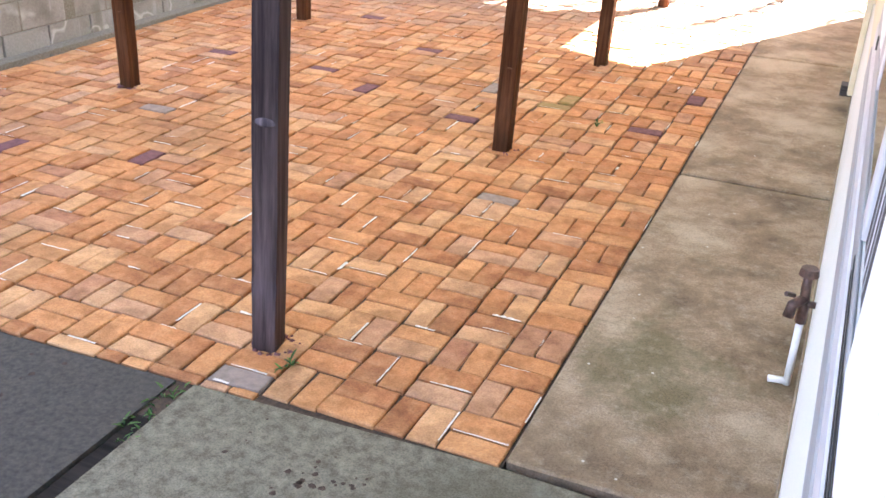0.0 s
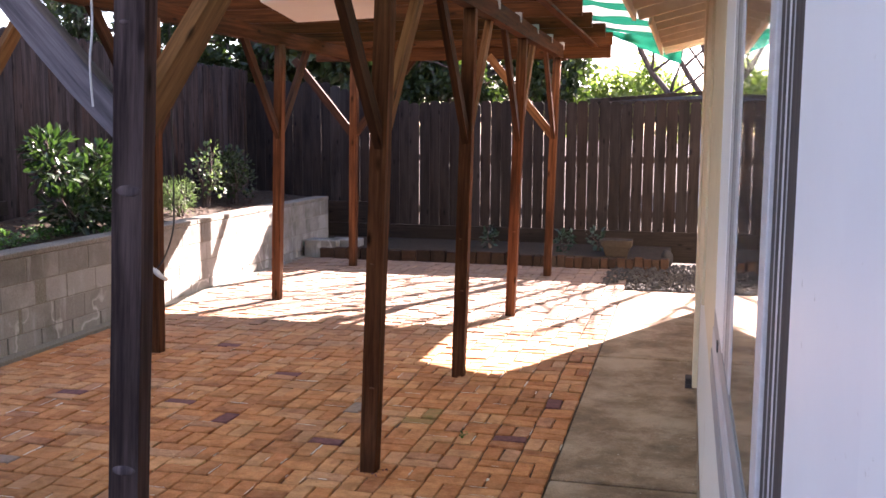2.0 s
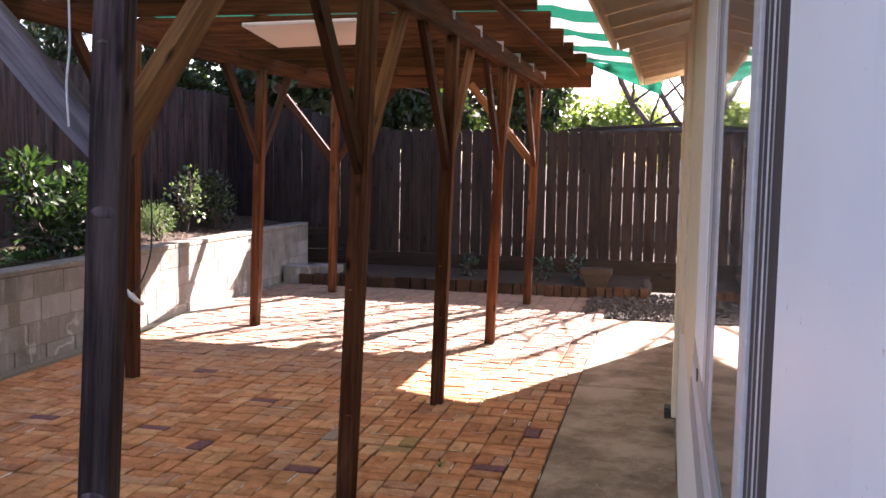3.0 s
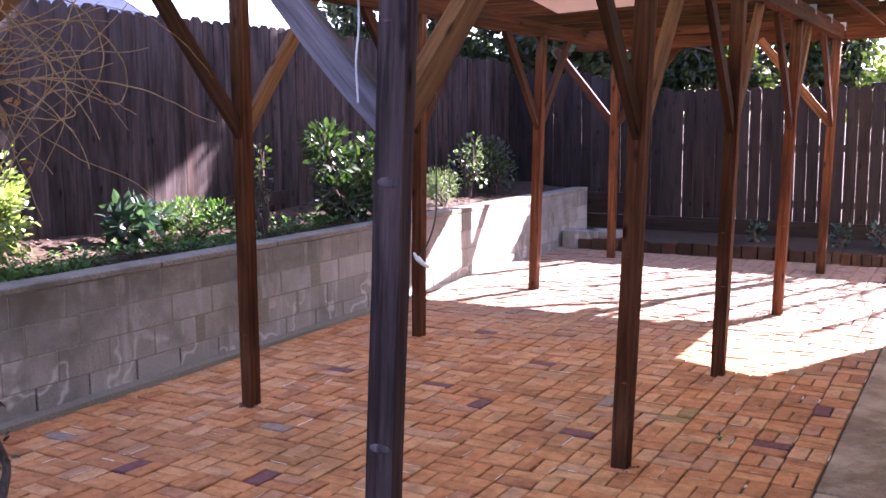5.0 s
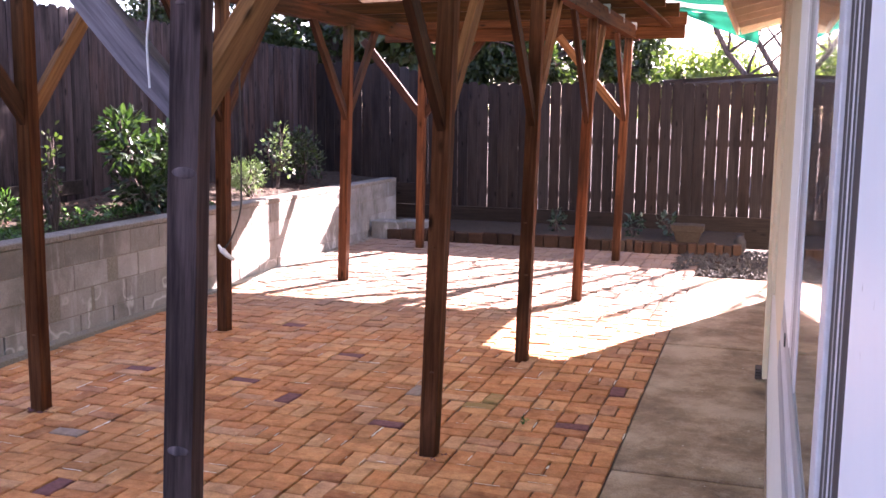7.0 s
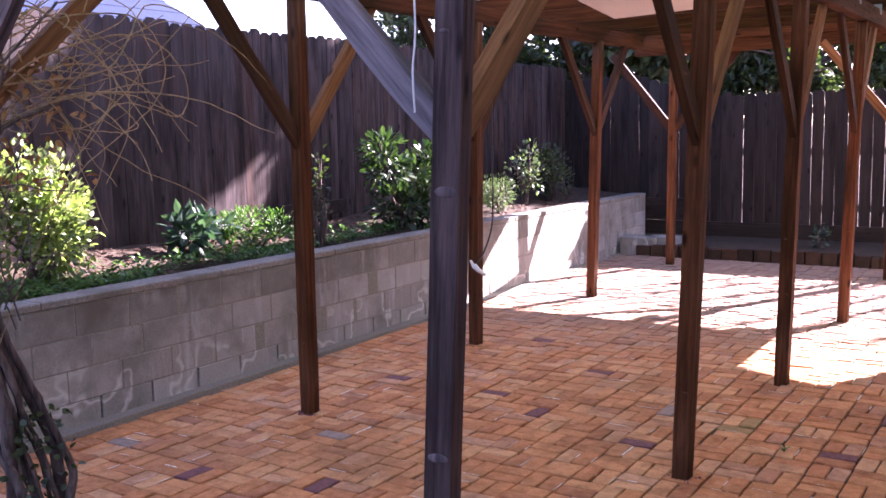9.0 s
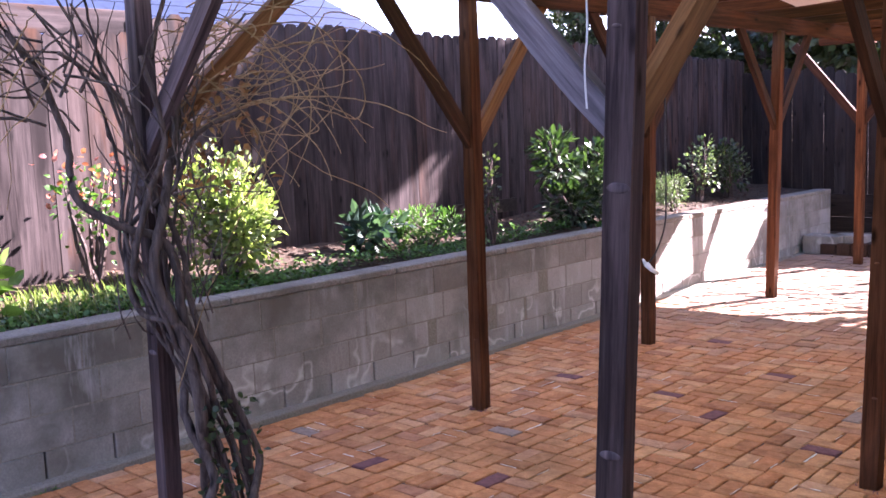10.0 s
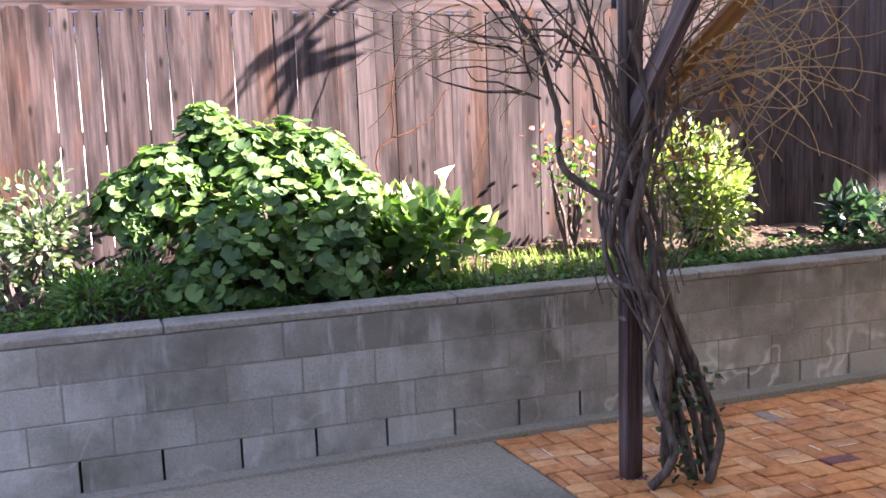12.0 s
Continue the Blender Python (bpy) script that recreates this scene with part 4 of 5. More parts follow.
# shade cloth over the pergola, hanging a little beyond its end
cl = bmesh.new()
nx, ny = 40, 80
grid = [[None] * (ny + 1) for _ in range(nx + 1)]
for i in range(nx + 1):
    for j in range(ny + 1):
        x = -3.78 + 4.26 * i / nx
        y = -1.0 + 10.45 * j / ny
        z = ZB + .318 + .012 * noise.noise(Vector((x * 1.5, y * 1.5, 0)))
        if x > -0.3:
            z += -0.16 * (x + .3) + .04 * noise.noise(Vector((x * 3, y * 2, 4)))
        grid[i][j] = cl.verts.new((x, y, z))
for i in range(nx):
    for j in range(ny):
        cl.faces.new((grid[i][j], grid[i + 1][j], grid[i + 1][j + 1], grid[i][j + 1]))
flap = []
for i in range(25):
    x = -.36 + .88 * i / 24
    top = ZB + .316 - (.16 * (x + .3) if x > -.3 else 0)
    drop = .03 + .19 * i / 24
    flap.append([cl.verts.new((x, 9.452 + .05 * math.sin(x * 22) * j / 5 + .03 * math.sin(j * 1.3 + x * 6) * j / 5, top - drop * j / 5 - .05 * (x + .36) * (j > 0))) for j in range(6)])
for a, c in zip(flap, flap[1:]):
    for j in range(5):
        cl.faces.new((a[j], c[j], c[j + 1], a[j + 1]))
tagged(link_bm("shade_cloth", cl, CLOTH, True), "green and white striped shade cloth lying over the pergola", "shade cloth")
pan = bmesh.new()
box_bm(-.36, .36, -.5, .5, -.012, .012, .004, bm=pan)
pn = link_bm("loose_board", pan, WHITE)
pn.matrix_basis = pose(-1.72, 4.1, ZB - .03, -1, -3, 10)
tagged(pn, "loose white board tucked under the pergola joists", "board")


# ---- plants of the raised bed ----
def rnd_dir(up=0.0):
    d = Vector((random.gauss(0, 1), random.gauss(0, 1), random.gauss(0, 1) + up))
    return d.normalized()


def shrub(name, x, y, z, rx, ry, h, n, leaf_l, leaf_w, material, label, lumps=7, style="leaf", stems=9, stem_mat=None, open_base=0.15, clumps=None):
    """A shrub: woody stems and a lumpy, gappy crown of single leaves."""
    t = thing(name, x, y, z, label, "shrub")
    st = Soup()
    lf = Soup()
    centres = []
    for k in range(lumps):
        a = R(0, 6.28)
        q = math.sqrt(R(0.05, 1)) * .62
        c = Vector((x + math.cos(a) * rx * q, y + math.sin(a) * ry * q, z + h * R(.35, .78) * (1.08 - .35 * q)))
        centres.append((c, R(.28, .45)))
    if clumps:
        # each clump is a place and a radius of its own
        centres = [(Vector(c[:3]), c[3]) for c in clumps]
        lumps = len(centres)
    for k in range(stems):
        c, q = centres[k % lumps]
        b = Vector((x + R(-.12, .12) * rx, y + R(-.12, .12) * ry, z - .03))
        m = b.lerp(c, .5) + Vector((R(-.05, .05), R(-.05, .05), .04))
        st.tube([b, m, c, c + Vector((R(-.5, .5) * rx * q, R(-.5, .5) * ry * q, h * q * .6))], .012 + .006 * h, .003, 5)
    for k in range(n):
        c, q = random.choice(centres)
        d = rnd_dir(.25)
        r = q * (R(.45, 1.05))
        p = c + (d * q * R(.55, 1.08) if clumps else Vector((d.x * rx * r * 1.25, d.y * ry * r * 1.25, d.z * h * r * .95)))
        if p.z < z + h * open_base * R(0, 1):
            p.z = z + h * open_base * R(.3, 1.2)
        s = R(.65, 1.2)
        if style == "disc":
            lf.disc(p, d + Vector((0, 0, .55)) + rnd_dir() * .5, leaf_l * s)
        elif style == "whorl":
            for j in range(7):
                a = j * .9 + R(0, .3)
                lf.leaf(p, Vector((math.cos(a), math.sin(a), R(.2, .8))), (0, 0, 1), leaf_l * s, leaf_w * s, .3)
        else:
            lf.leaf(p, d + rnd_dir() * .5 + Vector((0, 0, .2)), rnd_dir(1), leaf_l * s, leaf_w * s, R(.05, .35))
    tagged(under(st.link("branching_stem", stem_mat or VINE), t), kind="stuff")
    tagged(under(lf.link("foliage", material, smooth=style == "disc"), t), kind="stuff")
    return t


BUSH = [(-5.15, -2.05, 1.42, .20), (-5.10, -1.82, 1.52, .24), (-5.20, -1.55, 1.72, .22), (-5.15, -1.38, 1.62, .24), (-5.15, -1.12, 1.64, .25), (-5.10, -.92, 1.56, .24), (-5.02, -.80, 1.36, .25),
        (-4.98, -1.30, 1.32, .34), (-4.98, -1.62, 1.22, .30), (-4.90, -1.02, 1.10, .30), (-4.86, -1.42, 1.00, .30), (-4.85, -1.70, .96, .20), (-4.84, -.88, .98, .22), (-5.30, -1.45, 1.35, .45),
        (-5.05, -2.02, 1.30, .12), (-5.18, -1.60, 1.86, .12)]
shrub("leafy_bush", -5.05, -1.35, 0.80, .62, .86, 1.22, 4000, .046, .06, LEAF_MALLOW, "large round-leaved green bush spilling over the block wall", 26, "disc", 24, open_base=.06, clumps=BUSH)
cal = shrub("calla_lily", -5.15, -0.34, 0.80, .44, .60, .60, 640, .135, .085, LEAF_SHEEN, "clump of arrow-leaved calla lilies with one white flower", 10, "leaf", 12, LEAF, .05)
fl = Soup()
fl.tube(smooth_path([Vector((-5.02, -.30, .9)), Vector((-5.02, -.24, 1.2)), Vector((-5.0, -.19, 1.43))], 5), .008, .007, 6)
flare = [(1.425, .010, 0), (1.47, .017, 0), (1.51, .030, .006), (1.535, .058, .016)]
rings = [[Vector((-5.0 + math.cos(k * .524) * r, -.185 + off + math.sin(k * .524) * r * 1.15, z + (.022 * math.sin(k * .524) if r > .04 else 0))) for k in range(12)] for z, r, off in flare]
fl.add([p for ring in rings for p in ring], [(a * 12 + k, a * 12 + (k + 1) % 12, a * 12 + 12 + (k + 1) % 12, a * 12 + 12 + k) for a in range(3) for k in range(12)])
under(fl.link("flower", PETAL_WHITE, smooth=True), cal)["label"] = "white funnel-shaped flower"
yl = Soup()
for k in range(4):
    yl.leaf((-5.05, -.35 + R(-.04, .04), 1.22), (R(-.2, .3), R(-.5, .3), 1), (1, 0, 0), .26, .07, .3)
under(yl.link("young_leaves", LEAF_LIGHT), cal)
shrub("fern_clump", -4.88, -2.2, 0.80, .26, .42, .34, 1500, .06, .016, LEAF, "low bright ferny weeds beside the leafy bush", 9)
shrub("silver_shrub", -5.15, -2.62, 0.80, .38, .45, .78, 900, .07, .035, LEAF_GREY, "pale grey-green shrub in the raised bed", 9)
rose = shrub("rose_bush", -5.45, .92, 0.84, .20, .30, .98, 150, .055, .04, LEAF, "leggy rose with reddish young leaves on thin stems", 6, "leaf", 8, open_base=.6)
rl = Soup()
for k in range(50):
    rl.leaf((-5.45 + R(-.2, .2), .92 + R(-.28, .3), 1.55 + R(-.12, .22)), rnd_dir(.3), rnd_dir(1), .05, .035, .2)
under(rl.link("red_leaves", PETAL_RED), rose)
shrub("yellow_green_bush", -5.15, 1.78, 0.80, .38, .42, .90, 2700, .056, .034, LEAF_LIGHT, "bright yellow-green leafy bush in the sun", 11)
shrub("blue_leaf_plant", -5.30, 3.35, 0.82, .26, .34, .32, 130, .16, .08, LEAF_BLUE, "low blue-green broad-leaved plant", 6)
shrub("ferny_plant", -5.15, 3.85, 0.80, .34, .55, .36, 1300, .06, .014, LEAF, "soft ferny green plant in the raised bed", 9)
EVERGREEN = [(-5.10, 5.62, 1.60, .17), (-5.12, 5.72, 1.42, .20), (-5.05, 6.38, 1.46, .16), (-5.08, 6.25, 1.28, .20), (-5.05, 5.98, 1.20, .30), (-5.0, 5.72, 1.05, .24), (-5.0, 6.25, 1.0, .24), (-5.0, 5.98, .95, .26)]
shrub("evergreen_shrub", -5.08, 5.95, 0.80, .36, .55, 1.0, 1150, .115, .042, LEAF_GLOSS, "tall evergreen shrub with two heads of broad glossy leaves", 9, "leaf", 10, clumps=EVERGREEN)
shrub("climbing_rose", -4.80, 4.30, 0.80, .10, .16, .85, 120, .045, .028, LEAF_TREE, "dark thin climbing plant on a stake", 5)
shrub("rosemary", -4.98, 7.8, 0.80, .26, .30, .46, 1500, .05, .008, LEAF_GREY, "rounded grey-green rosemary by the wall cap", 8)
shrub("leggy_shrub", -5.20, 8.8, 0.82, .30, .45, .78, 380, .05, .03, LEAF_GREY, "open leggy shrub with pale leaves", 8, "leaf", 12)
shrub("dark_shrub", -5.25, 9.65, 0.82, .36, .60, .66, 900, .06, .034, LEAF_TREE, "dense dark green shrub at the fence corner", 9)

gc = Soup()
for k in range(9500):
    y = R(-3.2, 6.6)
    x = -4.63 - abs(random.gauss(0, .24))
    if x < -5.8 or noise.noise(Vector((x * 1.6, y * 1.1, 7))) < -.10 - (.25 if y < 1 else 0):
        continue
    z = .78 + 0.10 * (-4.6 - x) + R(0, .075)
    gc.leaf((x, y, z), (R(-1, 1), R(-1, 1), R(.1, .9)), (0, 0, 1), R(.025, .055), R(.018, .035), .2)
tagged(gc.link("groundcover", LEAF), "low green clover and weeds along the wall cap", "groundcover", kind="stuff")
gs = Soup()
for k in range(700):
    y = R(-.2, 1.4)
    gs.leaf((R(-5.7, -4.7), y, .80), (R(-.4, .4), R(-.4, .4), 1), (1, 0, 0), R(.06, .16), .012, .3)
tagged(gs.link("pale_grass", LEAF_LIGHT), "pale sunlit grass under the rose", "grass", kind="stuff")
for nm, x, y, z, n, r in (("weed", -1.065, -.22, -.014, 46, .16), ("weed", -4.3, -.05, 0, 30, .07), ("weed", -.585, 3.2, .012, 22, .05), ("weed", -.82, .16, 0, 16, .05)):
    w = Soup()
    for k in range(n):
        w.leaf((x + R(-.3, .3) * r, y + R(-1, 1) * r, z), (R(-1, 1), R(-1, 1), R(.2, 1.1)), (0, 0, 1), R(.015, .05), R(.005, .011), .3)
    tagged(w.link(nm, LEAF), "small green weed growing in a paving joint", "weed", kind="stuff")


# ---- vine on the near post ----
def V(px, py, dx=0.0):
    """A place beside the vine's post."""
    return Vector((-3.36 + dx, .22 + (px - 1122) / 346, 1.81 - (py - 205) / 368))


vine = thing("vine", -3.3, .5, 0, "old bare twisted vine winding up the weathered post", "vine")
trunks = [([V(1240, 862, .1), V(1228, 720, .08), V(1175, 600, .09), V(1130, 500, .1), V(1128, 420, .09), V(1105, 365, .08), V(1045, 335, .02), V(990, 285, -.03), V(976, 190, 0), V(930, 80, .05), V(850, -10, .1)], .030, .013),
          ([V(1185, 858, -.05), V(1150, 700, .1), V(1130, 560, .12), V(1085, 430, .1), V(1105, 330, .1), V(1140, 230, .05), V(1160, 120, .05), V(1200, 0, 0)], .034, .016),
          ([V(1120, 866, .1), V(1160, 800, .13), V(1140, 680, .0), V(1165, 560, -.06), V(1110, 470, -.06), V(1060, 410, .05), V(1080, 300, .1), V(1120, 200, .1), V(1090, 60, .1)], .026, .012),
          ([V(1210, 860, .2), V(1245, 780, .15), V(1200, 640, .12), V(1150, 500, .1), V(1155, 380, 0), V(1110, 250, -.05), V(1060, 130, .05), V(960, 60, .1)], .022, .010),
          ([V(1225, 860, .0), V(1190, 740, -.02), V(1165, 640, .14), V(1120, 520, .14), V(1070, 480, .0), V(1075, 350, -.06), V(1130, 280, .1), V(1180, 190, .1), V(1280, 150, .1)], .020, .009)]
for k in range(6):
    q = R(-14, 14)
    trunks.append(([V(1215 + q, 862, R(-.05, .2)), V(1195 + q, 740, R(-.05, .16)), V(1150 + q, 610, R(-.05, .16)), V(1112 + q * 2, 480, R(-.1, .14)), V(1100 + q * 3, 360, R(-.1, .12)),
                    V(1105 + q * 3, 240, R(-.1, .1)), V(1120 + q * 6, 110, R(-.1, .1)), V(1130 + q * 12, -20, R(-.2, .2))], R(.010, .018), .006))
for pts, r0, r1 in trunks:
    s = Soup()
    s.tube(smooth_path(pts, 7, .004), r0, r1, 8)
    under(s.link("trunk", VINE, smooth=True), vine)
th = Soup()
for k in range(60):
    a = V(R(1060, 1180), R(120, 560), R(-.12, .16))
    pts = [a]
    d = Vector((R(-.3, .3), R(-.6, .6), R(.1, 1))).normalized()
    for j in range(5):
        d = (d + Vector((R(-.35, .35), R(-.4, .4), R(-.35, .45)))).normalized()
        pts.append(pts[-1] + d * R(.05, .14))
    th.tube(pts, R(.0025, .007), .002, 5)
for k in range(22):
    a = V(R(890, 1010), R(40, 180), R(-.1, .15))
    pts = [a]
    d = Vector((R(-.4, .4), R(-1, .4), R(-.1, .9))).normalized()
    for j in range(6):
        d = (d + Vector((R(-.4, .4), R(-.45, .3), R(-.3, .3)))).normalized()
        pts.append(pts[-1] + d * R(.05, .13))
    th.tube(pts, R(.004, .009), .002, 5)
tagged(under(th.link("shoot_tangle", VINE), vine), kind="stuff")
tw = Soup()
for k in range(52):
    p = V(R(1120, 1330), R(-30, 200), R(-.25, .3))
    d = Vector((R(-.6, .6), R(.3, 1.2), R(-.35, .55))).normalized()
    pts = [p]
    curl = Vector((R(-.2, .2), R(-.22, .12), R(-.24, .2)))
    for j in range(random.randrange(7, 15)):
        d = (d + curl + Vector((R(-.22, .22), R(-.22, .22), R(-.22, .22)))).normalized()
        pts.append(pts[-1] + d * R(.05, .10))
    tw.tube(smooth_path(pts, 2), R(.0026, .0045), .0016, 5)
for k in range(26):
    p = V(R(780, 960), R(-60, 110), R(-.3, .3))
    d = Vector((R(-.5, .5), R(-1.2, .2), R(-.3, .5))).normalized()
    pts = [p]
    for j in range(9):
        d = (d + Vector((R(-.25, .25), R(-.25, .25), R(-.25, .22)))).normalized()
        pts.append(pts[-1] + d * R(.05, .10))
    tw.tube(pts, R(.0025, .005), .0015, 5)
# the long looping shoot that reaches out over the bed, and two that fall back
for pts in ([V(1150, 160), V(1300, 60), V(1480, 20), V(1560, 90, .05), V(1540, 170, .05), V(1400, 160), V(1200, 430, .1), V(1090, 620, .2)],
            [V(1140, 90), V(1290, 10), V(1430, -10, .1), V(1500, 60, .1), V(1470, 150, .1), V(1330, 250, .1), V(1240, 330, .1)],
            [V(1130, 220), V(1260, 150, .1), V(1400, 130, .1), V(1500, 160, .1), V(1570, 190, .1)],
            [V(1150, 60), V(1240, 120, .1), V(1310, 220, .1), V(1290, 300, .1), V(1200, 330, .1), V(1120, 290, .1)],
            [V(1160, 140), V(1270, 40, -.1), V(1390, 50, -.1), V(1450, 110, -.1), V(1400, 180, -.1), V(1290, 200, -.1)],
            [V(1160, 200), V(1330, 130, .1), V(1430, 180, .1), V(1400, 200, .1), V(1290, 190, .1)],
            [V(1190, 120), V(1350, 90, .2), V(1450, -30, .2), V(1600, 40, .3), V(1700, 120, .3)]):
    tw.tube(smooth_path(pts, 8, .004), .005, .0022, 5)
tagged(under(tw.link("twig_tangle", TWIG), vine), "pale tan tangled twigs", kind="stuff")
dl = Soup()
for k in range(150):
    dl.leaf(V(R(1120, 1340), R(60, 300), R(-.2, .2)), rnd_dir(-.5), rnd_dir(1), R(.03, .07), R(.02, .035), .5)
under(dl.link("dry_leaves", DRY), vine)
# unseen shoot with strap leaves, added to cast a leaf shadow on the fence
sh = Soup()
tip = Vector((-4.62, 1.62, 4.42))
sh.tube(smooth_path([V(1130, 60), Vector((-3.55, .55, 2.95)), Vector((-3.95, 1.0, 3.7)), tip], 7, .01), .012, .006, 6)
under(sh.link("long_shoot", VINE, smooth=True), vine)
st = Soup()
for k in range(15):
    a = tip + Vector((R(-.1, .1), R(-.12, .12), R(-.16, .05)))
    d = Vector((R(-.5, .5), R(-1, .55), R(-1, .15)))
    st.leaf(a, d, rnd_dir(.6), R(.28, .48), R(.05, .085), .25)
under(st.link("strap_leaves", LEAF_TREE), vine)
iv = Soup()
for k in range(170):
    iv.leaf(V(R(1150, 1245), R(660, 865), R(.0, .2)), rnd_dir(.1), rnd_dir(1), R(.03, .05), R(.025, .04), .2)
under(iv.link("ivy_leaves", LEAF_TREE), vine)


# bare canes before the sunny fence
def C(px, py):
    return Vector((-5.6, .047 + (px - 785) * .00375, 1.51 + (300 - py) * .0040))


cane = thing("bare_cane", -5.6, -.3, .85, "dark leafless canes arching before the sunlit fence", "cane")
for pts, r in (([C(700, 470), C(655, 285), C(688, 240), C(690, 165), C(715, 80), C(760, -10)], .007), ([C(688, 244), C(730, 232), C(765, 210), C(788, 172), C(808, 162)], .006)):
    s = Soup()
    s.tube(smooth_path(pts, 7, .005), r, r * .5, 6)
    under(s.link("cane", BRACE_SHADED_CANE, smooth=True), cane)


# ---- small fittings of the yard ----
tap = thing("garden_tap", .715, .83, 0, "old brass garden tap on a white plastic riser pipe", "tap")
s = Soup()
s.tube([(.715, .83, 0), (.715, .83, .25)], .0125, .0125, 10)
under(s.link("riser_pipe", PVC, smooth=True), tap)
s = Soup()
s.tube([(.715, .83, .014), (.655, .82, .014)], .0125, .0125, 8)
under(s.link("foot_pipe", PVC, smooth=True), tap)
s = Soup()
s.tube([(.715, .83, .24), (.715, .83, .29), (.71, .83, .37), (.71, .83, .415)], .018, .014, 8)
s.tube([(.715, .83, .31), (.75, .83, .31)], .012, .012, 8)
s.tube([(.715, .83, .33), (.68, .80, .31), (.675, .795, .27)], .017, .019, 8)
under(s.link("valve", BRASS, smooth=True), tap)
s = Soup()
s.tube([(.71, .83, .41), (.71, .83, .435)], .032, .028, 10)
under(s.link("handle", BRASS), tap)
s = Soup()
s.tube([(.68, .80, .345), (.655, .77, .36)], .008, .008, 6)
under(s.link("lever", BRASS), tap)
vent = thing("wall_vent", .70, 4.62, .05, "small rusty drain vent at the foot of the house wall", "vent")
for k in range(4):
    under(link_bm("slat", box_bm(.675, .75, 4.56, 4.68, .035 + k * .02, .044 + k * .02, .003), ALU_DARK), vent)

s = Soup()
pts = [Vector((-3.24, 4.62, 2.6)), Vector((-3.25, 4.63, 1.8)), Vector((-3.24, 4.61, 1.25)), Vector((-3.25, 4.60, 1.0)), Vector((-3.30, 4.55, .80)), Vector((-3.36, 4.52, .70))]
s.tube(smooth_path(pts, 6), .007, .007, 6)
cable = tagged(s.link("hanging_cable", RUBBER, smooth=True), "black electric cable hanging from the pergola", "cable")
s = Soup()
s.tube([(-3.37, 4.515, .70), (-3.33, 4.52, .66), (-3.28, 4.55, .62)], .024, .014, 8)
s.tube([(-3.37, 4.515, .69), (-3.40, 4.51, .74)], .018, .008, 8)
tagged(s.link("cable_end", PVC, smooth=True), "white taped end of the hanging cable", "plug")
s = Soup()
s.tube(smooth_path([Vector((-.948, .236, 2.62)), Vector((-.955, .228, 2.35)), Vector((-.953, .23, 2.1)), Vector((-.960, .222, 1.98)), Vector((-.957, .224, 1.86))], 6), .0032, .0032, 5)
tagged(s.link("white_wire", ALU_PALE), "thin white wire stapled to the grey post", "wire")

pot = thing("flower_pot", -.20, 10.12, .22, "pale rectangular clay planter standing on the bed edge", "pot")


def tapered_box(cx, cy, z0, z1, w0, d0, w1, d1, bevel=.006):
    b = box_bm(-.5, .5, -.5, .5, 0, 1)
    for v in b.verts:
        w, d = (w1, d1) if v.co.z > .5 else (w0, d0)
        v.co = Vector((cx + v.co.x * w, cy + v.co.y * d, z0 + (z1 - z0) * v.co.z))
    bmesh.ops.bevel(b, geom=b.edges[:], offset=bevel, segments=2, affect="EDGES", profile=.5)
    return b


under(link_bm("body", tapered_box(-.20, 10.12, .22, .352, .26, .17, .34, .22), TERRACOTTA), pot)
under(link_bm("rim", tapered_box(-.20, 10.12, .353, .435, .38, .25, .39, .26), TERRACOTTA), pot)
under(link_bm("potting_soil", tapered_box(-.20, 10.12, .436, .442, .30, .18, .29, .17, .001), EARTH), pot)
b = bmesh.new()
bmesh.ops.create_icosphere(b, subdivisions=2, radius=.1)
for v in b.verts:
    v.co = Vector((v.co.x * .8 + .42, v.co.y + 10.2, v.co.z * 1.3 + .2)) + Vector((0, 0, .02 * noise.noise(v.co * 9)))
tagged(link_bm("stone", b, GRAVEL, True), "upright pale stone at the end of the brick border", "stone")
for x, y in ((-1.9, 10.5), (-.5, 10.6), (-.9, 10.4)):
    tagged(shrub("bed_plant", x, y, .22, .14, .16, .3, 60, .08, .04, LEAF_BLUE, "small blue-green plant in the fence bed", 4, "leaf", 3), group="plants in the fence bed")
b = bmesh.new()
box_bm(-5.82, -5.78, 4.9, 5.9, .95, 1.09, .004, bm=b)
tagged(link_bm("plank", b, RAIL), "short weathered plank against the fence foot", "plank")


